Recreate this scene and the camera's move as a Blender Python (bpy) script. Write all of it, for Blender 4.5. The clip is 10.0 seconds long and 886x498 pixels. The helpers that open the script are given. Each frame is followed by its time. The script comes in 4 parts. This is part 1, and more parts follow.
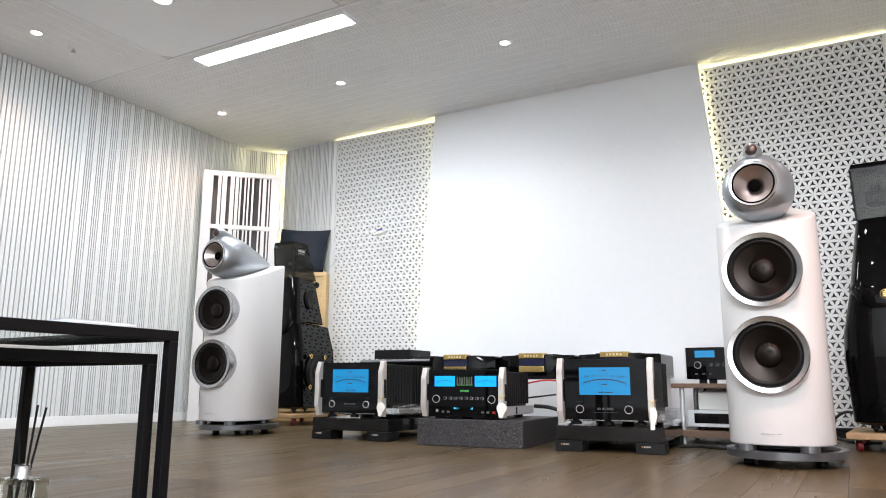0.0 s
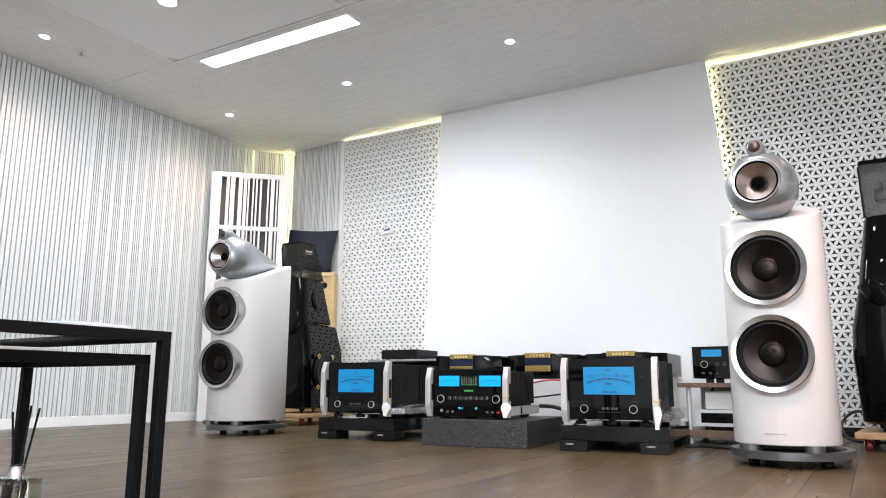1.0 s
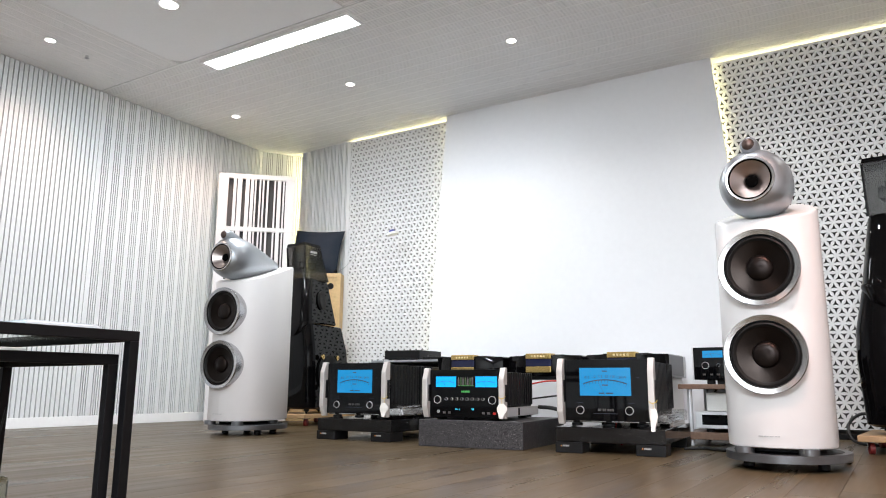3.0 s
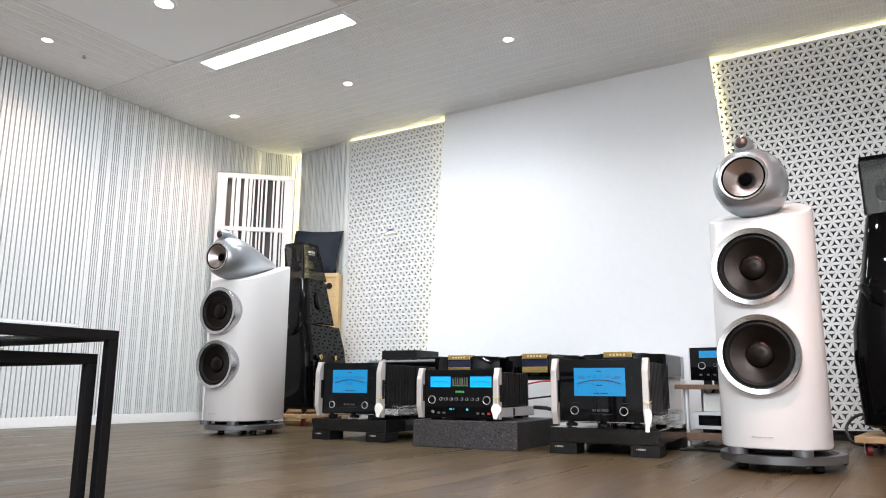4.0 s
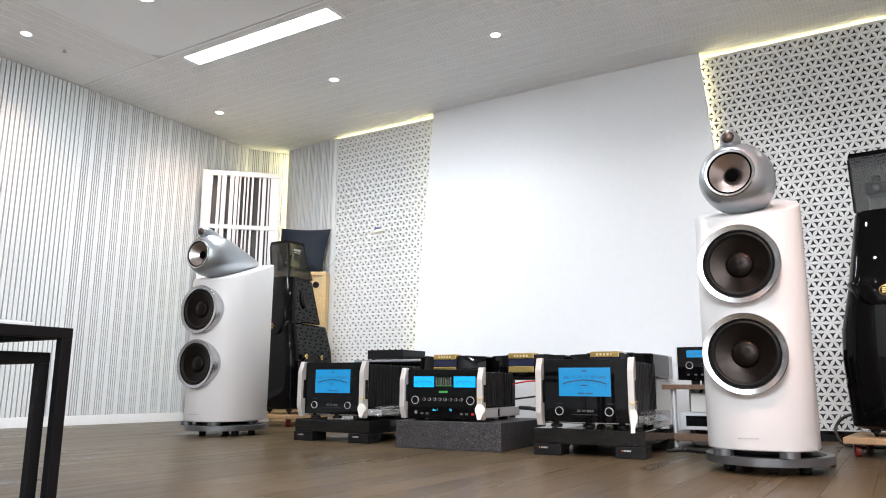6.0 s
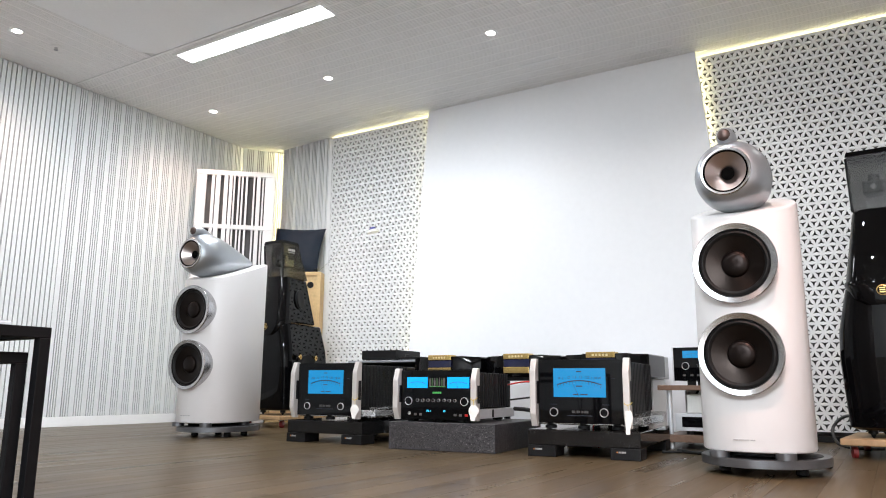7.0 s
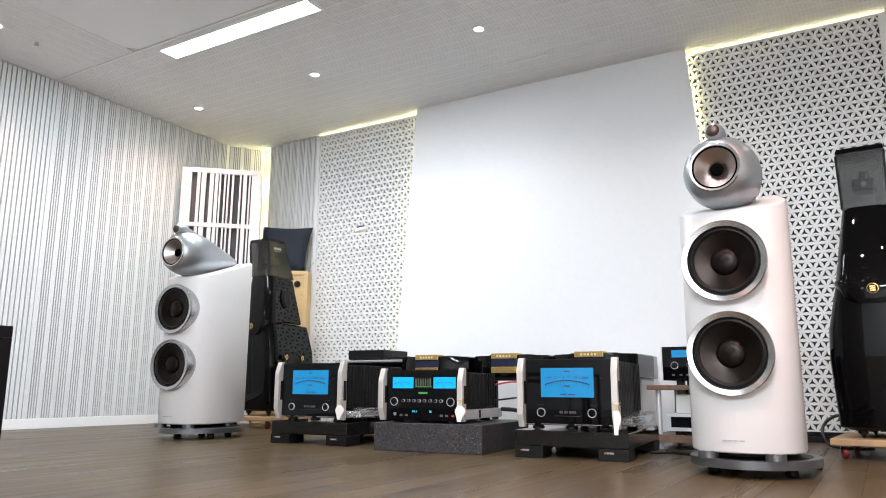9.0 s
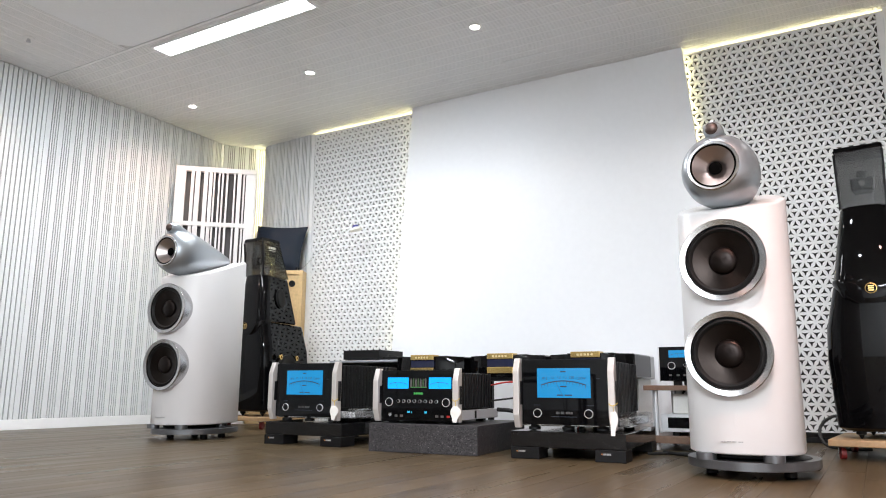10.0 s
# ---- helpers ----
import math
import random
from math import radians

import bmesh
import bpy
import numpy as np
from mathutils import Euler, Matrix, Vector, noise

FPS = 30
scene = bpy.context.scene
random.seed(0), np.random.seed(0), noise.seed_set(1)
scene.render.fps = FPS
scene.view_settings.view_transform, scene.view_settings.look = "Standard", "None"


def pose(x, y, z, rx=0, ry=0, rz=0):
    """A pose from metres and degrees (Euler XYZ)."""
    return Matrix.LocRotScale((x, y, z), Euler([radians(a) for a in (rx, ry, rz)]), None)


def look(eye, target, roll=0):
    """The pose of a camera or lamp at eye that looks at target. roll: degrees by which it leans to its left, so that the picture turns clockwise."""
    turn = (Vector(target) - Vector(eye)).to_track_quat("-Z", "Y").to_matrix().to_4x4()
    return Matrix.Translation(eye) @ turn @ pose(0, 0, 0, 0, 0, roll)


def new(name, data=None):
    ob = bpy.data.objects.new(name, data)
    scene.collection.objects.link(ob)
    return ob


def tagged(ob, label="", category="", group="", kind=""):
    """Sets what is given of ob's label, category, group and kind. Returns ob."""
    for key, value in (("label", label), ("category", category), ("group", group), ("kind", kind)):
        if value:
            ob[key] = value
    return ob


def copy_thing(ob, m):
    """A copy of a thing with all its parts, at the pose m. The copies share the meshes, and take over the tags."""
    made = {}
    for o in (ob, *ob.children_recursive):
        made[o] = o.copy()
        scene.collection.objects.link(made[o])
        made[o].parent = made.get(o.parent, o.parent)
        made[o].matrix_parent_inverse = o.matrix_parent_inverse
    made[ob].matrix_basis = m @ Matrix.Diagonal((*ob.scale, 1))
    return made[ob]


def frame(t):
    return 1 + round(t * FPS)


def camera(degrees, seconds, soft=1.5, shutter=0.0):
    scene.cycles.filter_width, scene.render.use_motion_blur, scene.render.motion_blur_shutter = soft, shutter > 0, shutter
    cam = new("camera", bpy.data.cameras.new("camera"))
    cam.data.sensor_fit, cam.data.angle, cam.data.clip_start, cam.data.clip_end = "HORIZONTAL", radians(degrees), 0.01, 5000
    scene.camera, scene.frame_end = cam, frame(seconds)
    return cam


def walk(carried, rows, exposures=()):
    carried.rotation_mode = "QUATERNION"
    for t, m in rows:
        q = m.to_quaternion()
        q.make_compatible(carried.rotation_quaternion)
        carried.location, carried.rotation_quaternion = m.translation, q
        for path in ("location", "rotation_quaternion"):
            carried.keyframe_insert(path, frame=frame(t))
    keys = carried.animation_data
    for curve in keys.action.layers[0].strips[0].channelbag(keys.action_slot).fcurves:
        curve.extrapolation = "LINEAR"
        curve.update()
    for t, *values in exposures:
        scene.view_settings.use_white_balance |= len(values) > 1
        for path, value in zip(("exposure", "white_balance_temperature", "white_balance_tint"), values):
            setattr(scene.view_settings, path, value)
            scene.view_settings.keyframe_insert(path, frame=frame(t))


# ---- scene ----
cam = camera(63.0, 10.0, soft=1.0)
PATH = [
    (0, (0.262, 0.329, 0.287), (-0.699, 2.043, 0.659), 0.3),
    (0.5, (0.279, 0.343, 0.287), (-0.695, 2.05, 0.659), 0.3),
    (1, (0.301, 0.357, 0.288), (-0.692, 2.053, 0.659), 0.2),
    (1.5, (0.317, 0.371, 0.288), (-0.696, 2.055, 0.66), 0.2),
    (2, (0.344, 0.391, 0.289), (-0.689, 2.063, 0.661), 0.2),
    (2.5, (0.368, 0.41, 0.287), (-0.665, 2.081, 0.66), 0.3),
    (4, (0.423, 0.468, 0.287), (-0.626, 2.13, 0.661), 0.4),
    (4.5, (0.433, 0.493, 0.287), (-0.61, 2.158, 0.661), 0.4),
    (5, (0.435, 0.514, 0.287), (-0.606, 2.18, 0.661), 0.4),
    (5.5, (0.434, 0.531, 0.288), (-0.604, 2.199, 0.661), 0.4),
    (7, (0.43, 0.591, 0.288), (-0.6, 2.264, 0.664), 0.4),
    (7.5, (0.43, 0.609, 0.288), (-0.596, 2.284, 0.664), 0.4),
    (8, (0.427, 0.627, 0.29), (-0.594, 2.305, 0.665), 0.4),
    (8.5, (0.424, 0.637, 0.29), (-0.592, 2.318, 0.665), 0.4),
    (9, (0.422, 0.649, 0.289), (-0.587, 2.334, 0.665), 0.3),
    (9.5, (0.417, 0.666, 0.291), (-0.589, 2.353, 0.667), 0.3),
    (10, (0.407, 0.676, 0.291), (-0.592, 2.367, 0.667), 0.3),
]
walk(cam, [(t, look(eye, target, roll)) for t, eye, target, roll in PATH])

# ---- world, lamps, exposure ----
CEIL = 2.465
world = bpy.data.worlds.new("room_world")
world.use_nodes = True
scene.world = world
world.node_tree.nodes["Background"].inputs[0].default_value = (0.8, 0.85, 1.0, 1)
world.node_tree.nodes["Background"].inputs[1].default_value = 0.05


def area_lamp(name, m, sx, sy, watts, colour, spread=180):
    d = bpy.data.lights.new(name, "AREA")
    d.shape, d.size, d.size_y, d.energy, d.color, d.spread = "RECTANGLE", sx, sy, watts, colour, radians(spread)
    ob = new(name, d)
    ob.matrix_basis = m
    return ob


WHITE_L, WARM_L, LED_L, WARM_CORNER = (0.875, 0.935, 1.0), (1.0, 0.58, 0.48), (1.0, 0.87, 0.42), (1.0, 0.70, 0.56)
# the long ceiling panel in view, and two unseen panels added further back as fill
area_lamp("panel_lamp", pose(-2.83, 3.56, CEIL - 0.022), 1.22, 0.13, 31, WHITE_L)
area_lamp("panel_lamp", pose(-2.60, 1.25, CEIL - 0.022), 1.22, 0.13, 8, WHITE_L)
area_lamp("panel_lamp", pose(0.6, -1.4, CEIL - 0.022), 1.22, 0.13, 250, WHITE_L)
for wx, wy, ww in ((0.55, 1.9, 130), (-4.0, 1.2, 6)):
    d = bpy.data.lights.new("warm_downlight_lamp", "SPOT")
    d.energy, d.color, d.spot_size, d.spot_blend, d.shadow_soft_size = ww, WARM_L, radians(140), 0.9, 0.04
    new("warm_downlight_lamp", d).matrix_basis = pose(wx, wy, CEIL - 0.02)
DOWNLIGHTS = [(-4.05, 2.76), (-4.05, 4.32), (-2.83, 4.30), (-1.515, 4.30), (-0.2, 4.30), (1.1, 4.30)]
NEAR_DOWNLIGHTS = [(-0.2, 2.95), (-0.2, 1.6), (1.1, 1.6)]
scene.view_settings.exposure = 0.88
for dx, dy in DOWNLIGHTS:
    d = bpy.data.lights.new("downlight_lamp", "SPOT")
    d.energy, d.color, d.spot_size, d.spot_blend, d.shadow_soft_size = 18 if dx < -4 else 14 if dx < -1 else 20 if dx < 1 else 7, WARM_CORNER if dx < -4 else (1.0, 0.97, 0.94), radians(140), 0.9, 0.03
    new("downlight_lamp", d).matrix_basis = pose(dx, dy, CEIL - 0.02)
for dx, dy in NEAR_DOWNLIGHTS:
    d = bpy.data.lights.new("downlight_lamp", "SPOT")
    d.energy, d.color, d.spot_size, d.spot_blend, d.shadow_soft_size = 42 if dx > 1 else 30, WARM_L if dx > 1 else WHITE_L, radians(150), 0.9, 0.04
    new("downlight_lamp", d).matrix_basis = pose(dx, dy, CEIL - 0.02)


# ---- materials ----
def material(name, colour, rough=0.5, metal=0.0, spec=0.5, vary=0.08, scale=6.0, fine=90.0, bump=0.0, coat=0.0,
             stretch=(1, 1, 1), rvary=0.08, per_object=0.0):
    """A principled material with two scales of colour and gloss variation, and fine relief."""
    mt = bpy.data.materials.new(name)
    mt.use_nodes = True
    nt = mt.node_tree
    b = nt.nodes["Principled BSDF"]
    b.inputs["Metallic"].default_value = metal
    b.inputs["Specular IOR Level"].default_value = spec
    b.inputs["Coat Weight"].default_value = coat
    b.inputs["Coat Roughness"].default_value = 0.03
    tc = nt.nodes.new("ShaderNodeTexCoord")
    mp = nt.nodes.new("ShaderNodeMapping")
    mp.inputs["Scale"].default_value = stretch
    nt.links.new(tc.outputs["Object"], mp.inputs[0])
    n1 = nt.nodes.new("ShaderNodeTexNoise")
    n1.inputs["Scale"].default_value, n1.inputs["Detail"].default_value = scale, 4
    n2 = nt.nodes.new("ShaderNodeTexNoise")
    n2.inputs["Scale"].default_value, n2.inputs["Detail"].default_value = fine, 3
    for n in (n1, n2):
        nt.links.new(mp.outputs[0], n.inputs["Vector"])
    add = nt.nodes.new("ShaderNodeMath")
    add.operation = "ADD"
    half = nt.nodes.new("ShaderNodeMath")
    half.operation = "MULTIPLY"
    half.inputs[1].default_value = 0.5
    nt.links.new(n1.outputs[0], add.inputs[0])
    nt.links.new(n2.outputs[0], add.inputs[1])
    nt.links.new(add.outputs[0], half.inputs[0])
    value = half.outputs[0]
    if per_object:
        oi = nt.nodes.new("ShaderNodeObjectInfo")
        shift = nt.nodes.new("ShaderNodeVectorMath")
        shift.operation = "SCALE"
        shift.inputs[0].default_value = (17.0, 31.0, 7.0)
        nt.links.new(oi.outputs["Random"], shift.inputs["Scale"])
        nt.links.new(shift.outputs[0], mp.inputs["Location"])
        mx = nt.nodes.new("ShaderNodeMapRange")
        mx.inputs[3].default_value, mx.inputs[4].default_value = -per_object, per_object
        nt.links.new(oi.outputs["Random"], mx.inputs[0])
        a2 = nt.nodes.new("ShaderNodeMath")
        a2.operation = "ADD"
        nt.links.new(value, a2.inputs[0])
        nt.links.new(mx.outputs[0], a2.inputs[1])
        value = a2.outputs[0]
    ramp = nt.nodes.new("ShaderNodeMapRange")
    ramp.inputs[1].default_value, ramp.inputs[2].default_value = 0.3, 0.7
    ramp.inputs[3].default_value, ramp.inputs[4].default_value = 1 - vary, 1 + vary
    nt.links.new(value, ramp.inputs[0])
    mul = nt.nodes.new("ShaderNodeVectorMath")
    mul.operation = "SCALE"
    mul.inputs[0].default_value = colour
    nt.links.new(ramp.outputs[0], mul.inputs["Scale"])
    nt.links.new(mul.outputs[0], b.inputs["Base Color"])
    rr = nt.nodes.new("ShaderNodeMapRange")
    rr.inputs[1].default_value, rr.inputs[2].default_value = 0.3, 0.7
    rr.inputs[3].default_value, rr.inputs[4].default_value = rough * (1 - rvary), min(1, rough * (1 + rvary))
    nt.links.new(n1.outputs[0], rr.inputs[0])
    nt.links.new(rr.outputs[0], b.inputs["Roughness"])
    if bump:
        bp = nt.nodes.new("ShaderNodeBump")
        bp.inputs["Strength"].default_value, bp.inputs["Distance"].default_value = bump, 0.002
        nt.links.new(n2.outputs[0], bp.inputs["Height"])
        nt.links.new(bp.outputs[0], b.inputs["Normal"])
    return mt


def glowing(name, colour, strength, base=(0.02, 0.02, 0.02)):
    mt = material(name, base, 0.25)
    b = mt.node_tree.nodes["Principled BSDF"]
    b.inputs["Emission Color"].default_value = (*colour, 1)
    b.inputs["Emission Strength"].default_value = strength
    return mt


def glassy(name, colour, rough=0.02, mix=0.0):
    """Clear or smoked sheet: transmission with the colour of the sheet."""
    mt = material(name, colour, rough, vary=0.02)
    b = mt.node_tree.nodes["Principled BSDF"]
    b.inputs["Transmission Weight"].default_value = 1.0 - mix
    b.inputs["IOR"].default_value = 1.45
    return mt


def sheet(name, tint, shine=0.05):
    """A thin tinted sheet: clear through, with the gloss of its face."""
    mt = bpy.data.materials.new(name)
    mt.use_nodes = True
    nt = mt.node_tree
    nt.nodes.remove(nt.nodes["Principled BSDF"])
    through_it, gloss = nt.nodes.new("ShaderNodeBsdfTransparent"), nt.nodes.new("ShaderNodeBsdfGlossy")
    through_it.inputs[0].default_value = (*tint, 1)
    gloss.inputs["Roughness"].default_value = 0.02
    mix = nt.nodes.new("ShaderNodeMixShader")
    mix.inputs[0].default_value = shine
    nt.links.new(through_it.outputs[0], mix.inputs[1])
    nt.links.new(gloss.outputs[0], mix.inputs[2])
    nt.links.new(mix.outputs[0], nt.nodes["Material Output"].inputs[0])
    return mt


PAINT = material("white_wall_paint", (0.82, 0.825, 0.825), 0.55, vary=0.03, scale=1.5, fine=40, bump=0.04)
SLAT = material("white_slat_laminate", (0.695, 0.71, 0.72), 0.45, vary=0.035, scale=2.0, fine=60, bump=0.03, per_object=0.06)
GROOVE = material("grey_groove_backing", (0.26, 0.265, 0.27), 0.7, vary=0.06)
CEIL_SLAT = material("ceiling_slat_laminate", (0.90, 0.90, 0.90), 0.5, vary=0.03, scale=1.5, fine=50)
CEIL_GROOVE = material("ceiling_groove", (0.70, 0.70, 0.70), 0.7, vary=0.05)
CEIL_PANEL = material("smooth_ceiling_board", (0.86, 0.87, 0.885), 0.5, vary=0.03, scale=1.2)
SCREEN = material("white_screen_board", (0.83, 0.845, 0.87), 0.38, vary=0.02, scale=1.2, fine=25, bump=0.02)
PERF = material("white_lacquered_board", (0.80, 0.81, 0.81), 0.4, vary=0.03, scale=2.5, fine=60)
PERF_BACK = material("grey_felt_backing", (0.09, 0.09, 0.088), 0.9, vary=0.15, fine=200)
WOOD_FLOOR = material("brown_oak_plank", (0.077, 0.056, 0.031), 0.32, spec=0.12, vary=0.24, scale=1.4, fine=9, bump=0.012,
                      stretch=(9.0, 0.5, 1), per_object=0.13, rvary=0.2)
FLOOR_GAP = material("dark_floor_joint", (0.035, 0.025, 0.018), 0.8)
BLACK_STEEL = material("black_powder_coated_steel", (0.003, 0.003, 0.0036), 0.55, spec=0.12, vary=0.2, fine=300, bump=0.05)
WHITE_GLOSS = material("white_satin_lacquer", (0.645, 0.63, 0.627), 0.34, spec=0.4, vary=0.01, scale=3, fine=30, rvary=0.0)
ALU = material("brushed_aluminium", (0.62, 0.63, 0.65), 0.24, 1.0, vary=0.05, fine=220, rvary=0.2)
CHROME = material("polished_ring_metal", (0.60, 0.60, 0.605), 0.22, 1.0, vary=0.03, fine=140, rvary=0.05)
SPUN = material("spun_ring_metal", (0.50, 0.50, 0.51), 0.26, 1.0, vary=0.03, fine=140, rvary=0.05)


def spun(mt, amount):
    """Turning marks round the axis of a lathe-cut or woven part that faces along y."""
    tang = mt.node_tree.nodes.new("ShaderNodeTangent")
    tang.direction_type, tang.axis = "RADIAL", "Y"
    mt.node_tree.links.new(tang.outputs[0], mt.node_tree.nodes["Principled BSDF"].inputs["Tangent"])
    mt.node_tree.nodes["Principled BSDF"].inputs["Anisotropic"].default_value = amount
    return mt


spun(SPUN, 0.9)
KNOB_RING = material("bright_knob_ring", (0.70, 0.70, 0.71), 0.5, 0.6, vary=0.04)
HEAD_GREY = material("silver_grey_pearl_lacquer", (0.36, 0.385, 0.41), 0.36, 0.75, vary=0.03, fine=400, coat=0.08)
BASE_GREY = material("satin_grey_metal", (0.15, 0.155, 0.165), 0.30, 0.8, vary=0.06, fine=200)
CONE = spun(material("dark_carbon_cone", (0.015, 0.0115, 0.010), 0.30, 0.85, 0.2, vary=0.35, scale=14, fine=260, bump=0.12), 0.8)
CAP = spun(material("carbon_dust_cap", (0.016, 0.0125, 0.0115), 0.34, 0.8, 0.2, vary=0.3, scale=18, fine=320, bump=0.1), 0.6)
RUBBER = material("black_rubber", (0.006, 0.006, 0.006), 0.55, spec=0.2, vary=0.2, fine=200)
SILVER_CONE = spun(material("silver_woven_cone", (0.42, 0.375, 0.36), 0.30, 0.95, vary=0.02, scale=30, fine=260), 0.8)
BULLET = material("black_foam_bullet", (0.002, 0.002, 0.002), 0.9, spec=0.02)
MESH_BROWN = material("dark_tweeter_mesh", (0.09, 0.065, 0.058), 0.4, 0.7, vary=0.15, fine=500)
PIANO = material("black_piano_lacquer", (0.002, 0.002, 0.0023), 0.025, spec=0.16, vary=0.1, rvary=0.3)
BLACK_GLASS = material("black_front_glass", (0.002, 0.002, 0.0025), 0.03, spec=0.2, vary=0.1, rvary=0.3)
BLACK_MATTE = material("black_anodised_metal", (0.005, 0.005, 0.0055), 0.42, 0.0, 0.22, vary=0.15, fine=200)
GOLD = material("gold_plate", (0.62, 0.43, 0.16), 0.26, 1.0, vary=0.08, fine=150)
GRANITE = material("black_granite", (0.008, 0.008, 0.0085), 0.07, spec=0.4, vary=0.9, scale=70, fine=320)
SPECKLED = material("grey_terrazzo", (0.036, 0.035, 0.037), 0.40, vary=0.95, scale=40, fine=190, bump=0.1)


def speckle(mt, dark, mid, pale, size):
    """Stone of crisp grains in three tones."""
    nt = mt.node_tree
    tc, vo, ramp = nt.nodes.new("ShaderNodeTexCoord"), nt.nodes.new("ShaderNodeTexVoronoi"), nt.nodes.new("ShaderNodeValToRGB")
    vo.inputs["Scale"].default_value = size
    ramp.color_ramp.interpolation = "CONSTANT"
    el = ramp.color_ramp.elements
    el[0].color, el[1].position, el[1].color = (*dark, 1), 0.34, (*mid, 1)
    e = el.new(0.90)
    e.color = (*pale, 1)
    nt.links.new(tc.outputs["Object"], vo.inputs["Vector"])
    nt.links.new(vo.outputs["Color"], ramp.inputs[0])
    nt.links.new(ramp.outputs[0], nt.nodes["Principled BSDF"].inputs["Base Color"])
    return mt


speckle(SPECKLED, (0.008, 0.008, 0.010), (0.042, 0.040, 0.043), (0.14, 0.135, 0.135), 240)
speckle(GRANITE, (0.003, 0.003, 0.003), (0.009, 0.009, 0.0095), (0.035, 0.035, 0.036), 260)
PINE = material("pale_pine_board", (0.62, 0.44, 0.22), 0.5, vary=0.18, scale=5, fine=50, stretch=(1, 12, 1), bump=0.05)
# dolly wood: brown, with the shade beneath the speakers mixed into its colour
SHADED_PLYWOOD = material("shaded_brown_plywood", (0.36, 0.23, 0.115), 0.5, vary=0.2, scale=5, fine=50, stretch=(1, 12, 1), bump=0.05)
WHEEL_RED = material("dark_red_wheel_rubber", (0.16, 0.010, 0.010), 0.45, vary=0.15)
SHELF_WOOD = material("brown_veneer", (0.17, 0.10, 0.065), 0.42, vary=0.3, scale=4, fine=50, stretch=(1, 12, 1))
NAVY = material("navy_cushion_cloth", (0.008, 0.014, 0.026), 0.85, vary=0.2, scale=9, fine=420, bump=0.4)
HANDLE_SILVER = material("pale_satin_aluminium", (0.60, 0.575, 0.55), 0.38, 0.35, vary=0.04, fine=200)
SILVER_FACE = material("silver_front_plate", (0.70, 0.71, 0.73), 0.36, 0.5, vary=0.04, fine=200)
PAPER = material("white_paper", (0.80, 0.79, 0.75), 0.7, vary=0.04, fine=80)
FOLDER = material("pale_blue_grey_card", (0.42, 0.46, 0.49), 0.5, vary=0.08, fine=60)
STRING = material("yellow_string", (0.62, 0.45, 0.10), 0.7, vary=0.15, fine=300)
BAR_GREY = material("grey_print", (0.33, 0.33, 0.33), 0.5)
BAR_DIM = material("dim_grey_print", (0.06, 0.06, 0.06), 0.7)
BAR_DARK = material("dark_print", (0.01, 0.015, 0.03), 0.5)
SLOT_DARK = material("dark_grey_cloth_slot", (0.085, 0.080, 0.078), 0.9, vary=0.15, fine=250)
RED_P = material("red_plastic", (0.45, 0.015, 0.012), 0.4)
ORANGE_P = material("orange_print", (0.8, 0.25, 0.03), 0.5)
BLUE_P = material("blue_plastic", (0.03, 0.04, 0.28), 0.35)
NAVY_GLASS = material("navy_window_glass", (0.006, 0.008, 0.035), 0.12)
REAR_BOUNCE = material("rear_bounce_paint", (0.82, 0.82, 0.82), 0.8, vary=0.1)
CABLE = material("black_cable_jacket", (0.012, 0.012, 0.012), 0.5)
CABLE_W = material("white_cable_jacket", (0.68, 0.66, 0.62), 0.5)
METER_BLUE = glowing("blue_lit_meter_card", (0.0, 0.32, 0.72), 0.46, (0.004, 0.02, 0.05))
METER_CYAN = glowing("cyan_lit_meter_card", (0.0, 0.36, 1.0), 0.85, (0.004, 0.02, 0.05))
GREEN_GLOW = glowing("green_lit_print", (0.10, 0.75, 0.15), 0.28)
TUBE_GLOW = glowing("green_lit_tubes", (0.16, 0.45, 0.10), 0.07)
CYAN_TEXT = glowing("cyan_display_digits", (0.05, 0.65, 1.0), 1.2)
LAMP_WHITE = glowing("white_lamp_diffuser", (0.95, 0.98, 1.0), 6.0, (0.8, 0.8, 0.8))
DOWN_GLOW = glowing("downlight_bulb", (1.0, 0.96, 0.88), 8.0, (0.8, 0.8, 0.8))
LED = glowing("warm_led_strip", LED_L, 11.0, (0.8, 0.8, 0.7))
LED_GAP = glowing("corner_led_strip", (1.0, 0.88, 0.46), 40.0, (0.8, 0.8, 0.7))
LED_SOFT = glowing("soft_warm_led_strip", (1.0, 0.88, 0.50), 5.0, (0.8, 0.8, 0.7))
SMOKED = sheet("smoked_acrylic", (0.54, 0.537, 0.53), 0.03)
CLEAR = glassy("clear_table_glass", (0.88, 0.95, 0.92))
FILM = sheet("clear_wrapping_film", (0.97, 0.97, 0.97), 0.2)


# ---- mesh helpers ----
def part(name, bm, mat, parent=None, label="", smooth=False, flat_over=9.0):
    me = bpy.data.meshes.new(name)
    bmesh.ops.recalc_face_normals(bm, faces=bm.faces)
    if smooth:
        for f in bm.faces:
            f.smooth = f.calc_area() < flat_over
        for e in bm.edges:
            if len(e.link_faces) == 2 and e.calc_face_angle(0) > radians(38):
                e.smooth = False
    bm.to_mesh(me)
    bm.free()
    me.materials.append(mat)
    ob = new(name, me)
    ob.parent = parent
    if label:
        tagged(ob, label)
    return ob


def thing(name, m, label, category, group="", kind=""):
    ob = new(name)
    ob.empty_display_size = 0.05
    ob.matrix_basis = m
    return tagged(ob, label, category, group, kind)


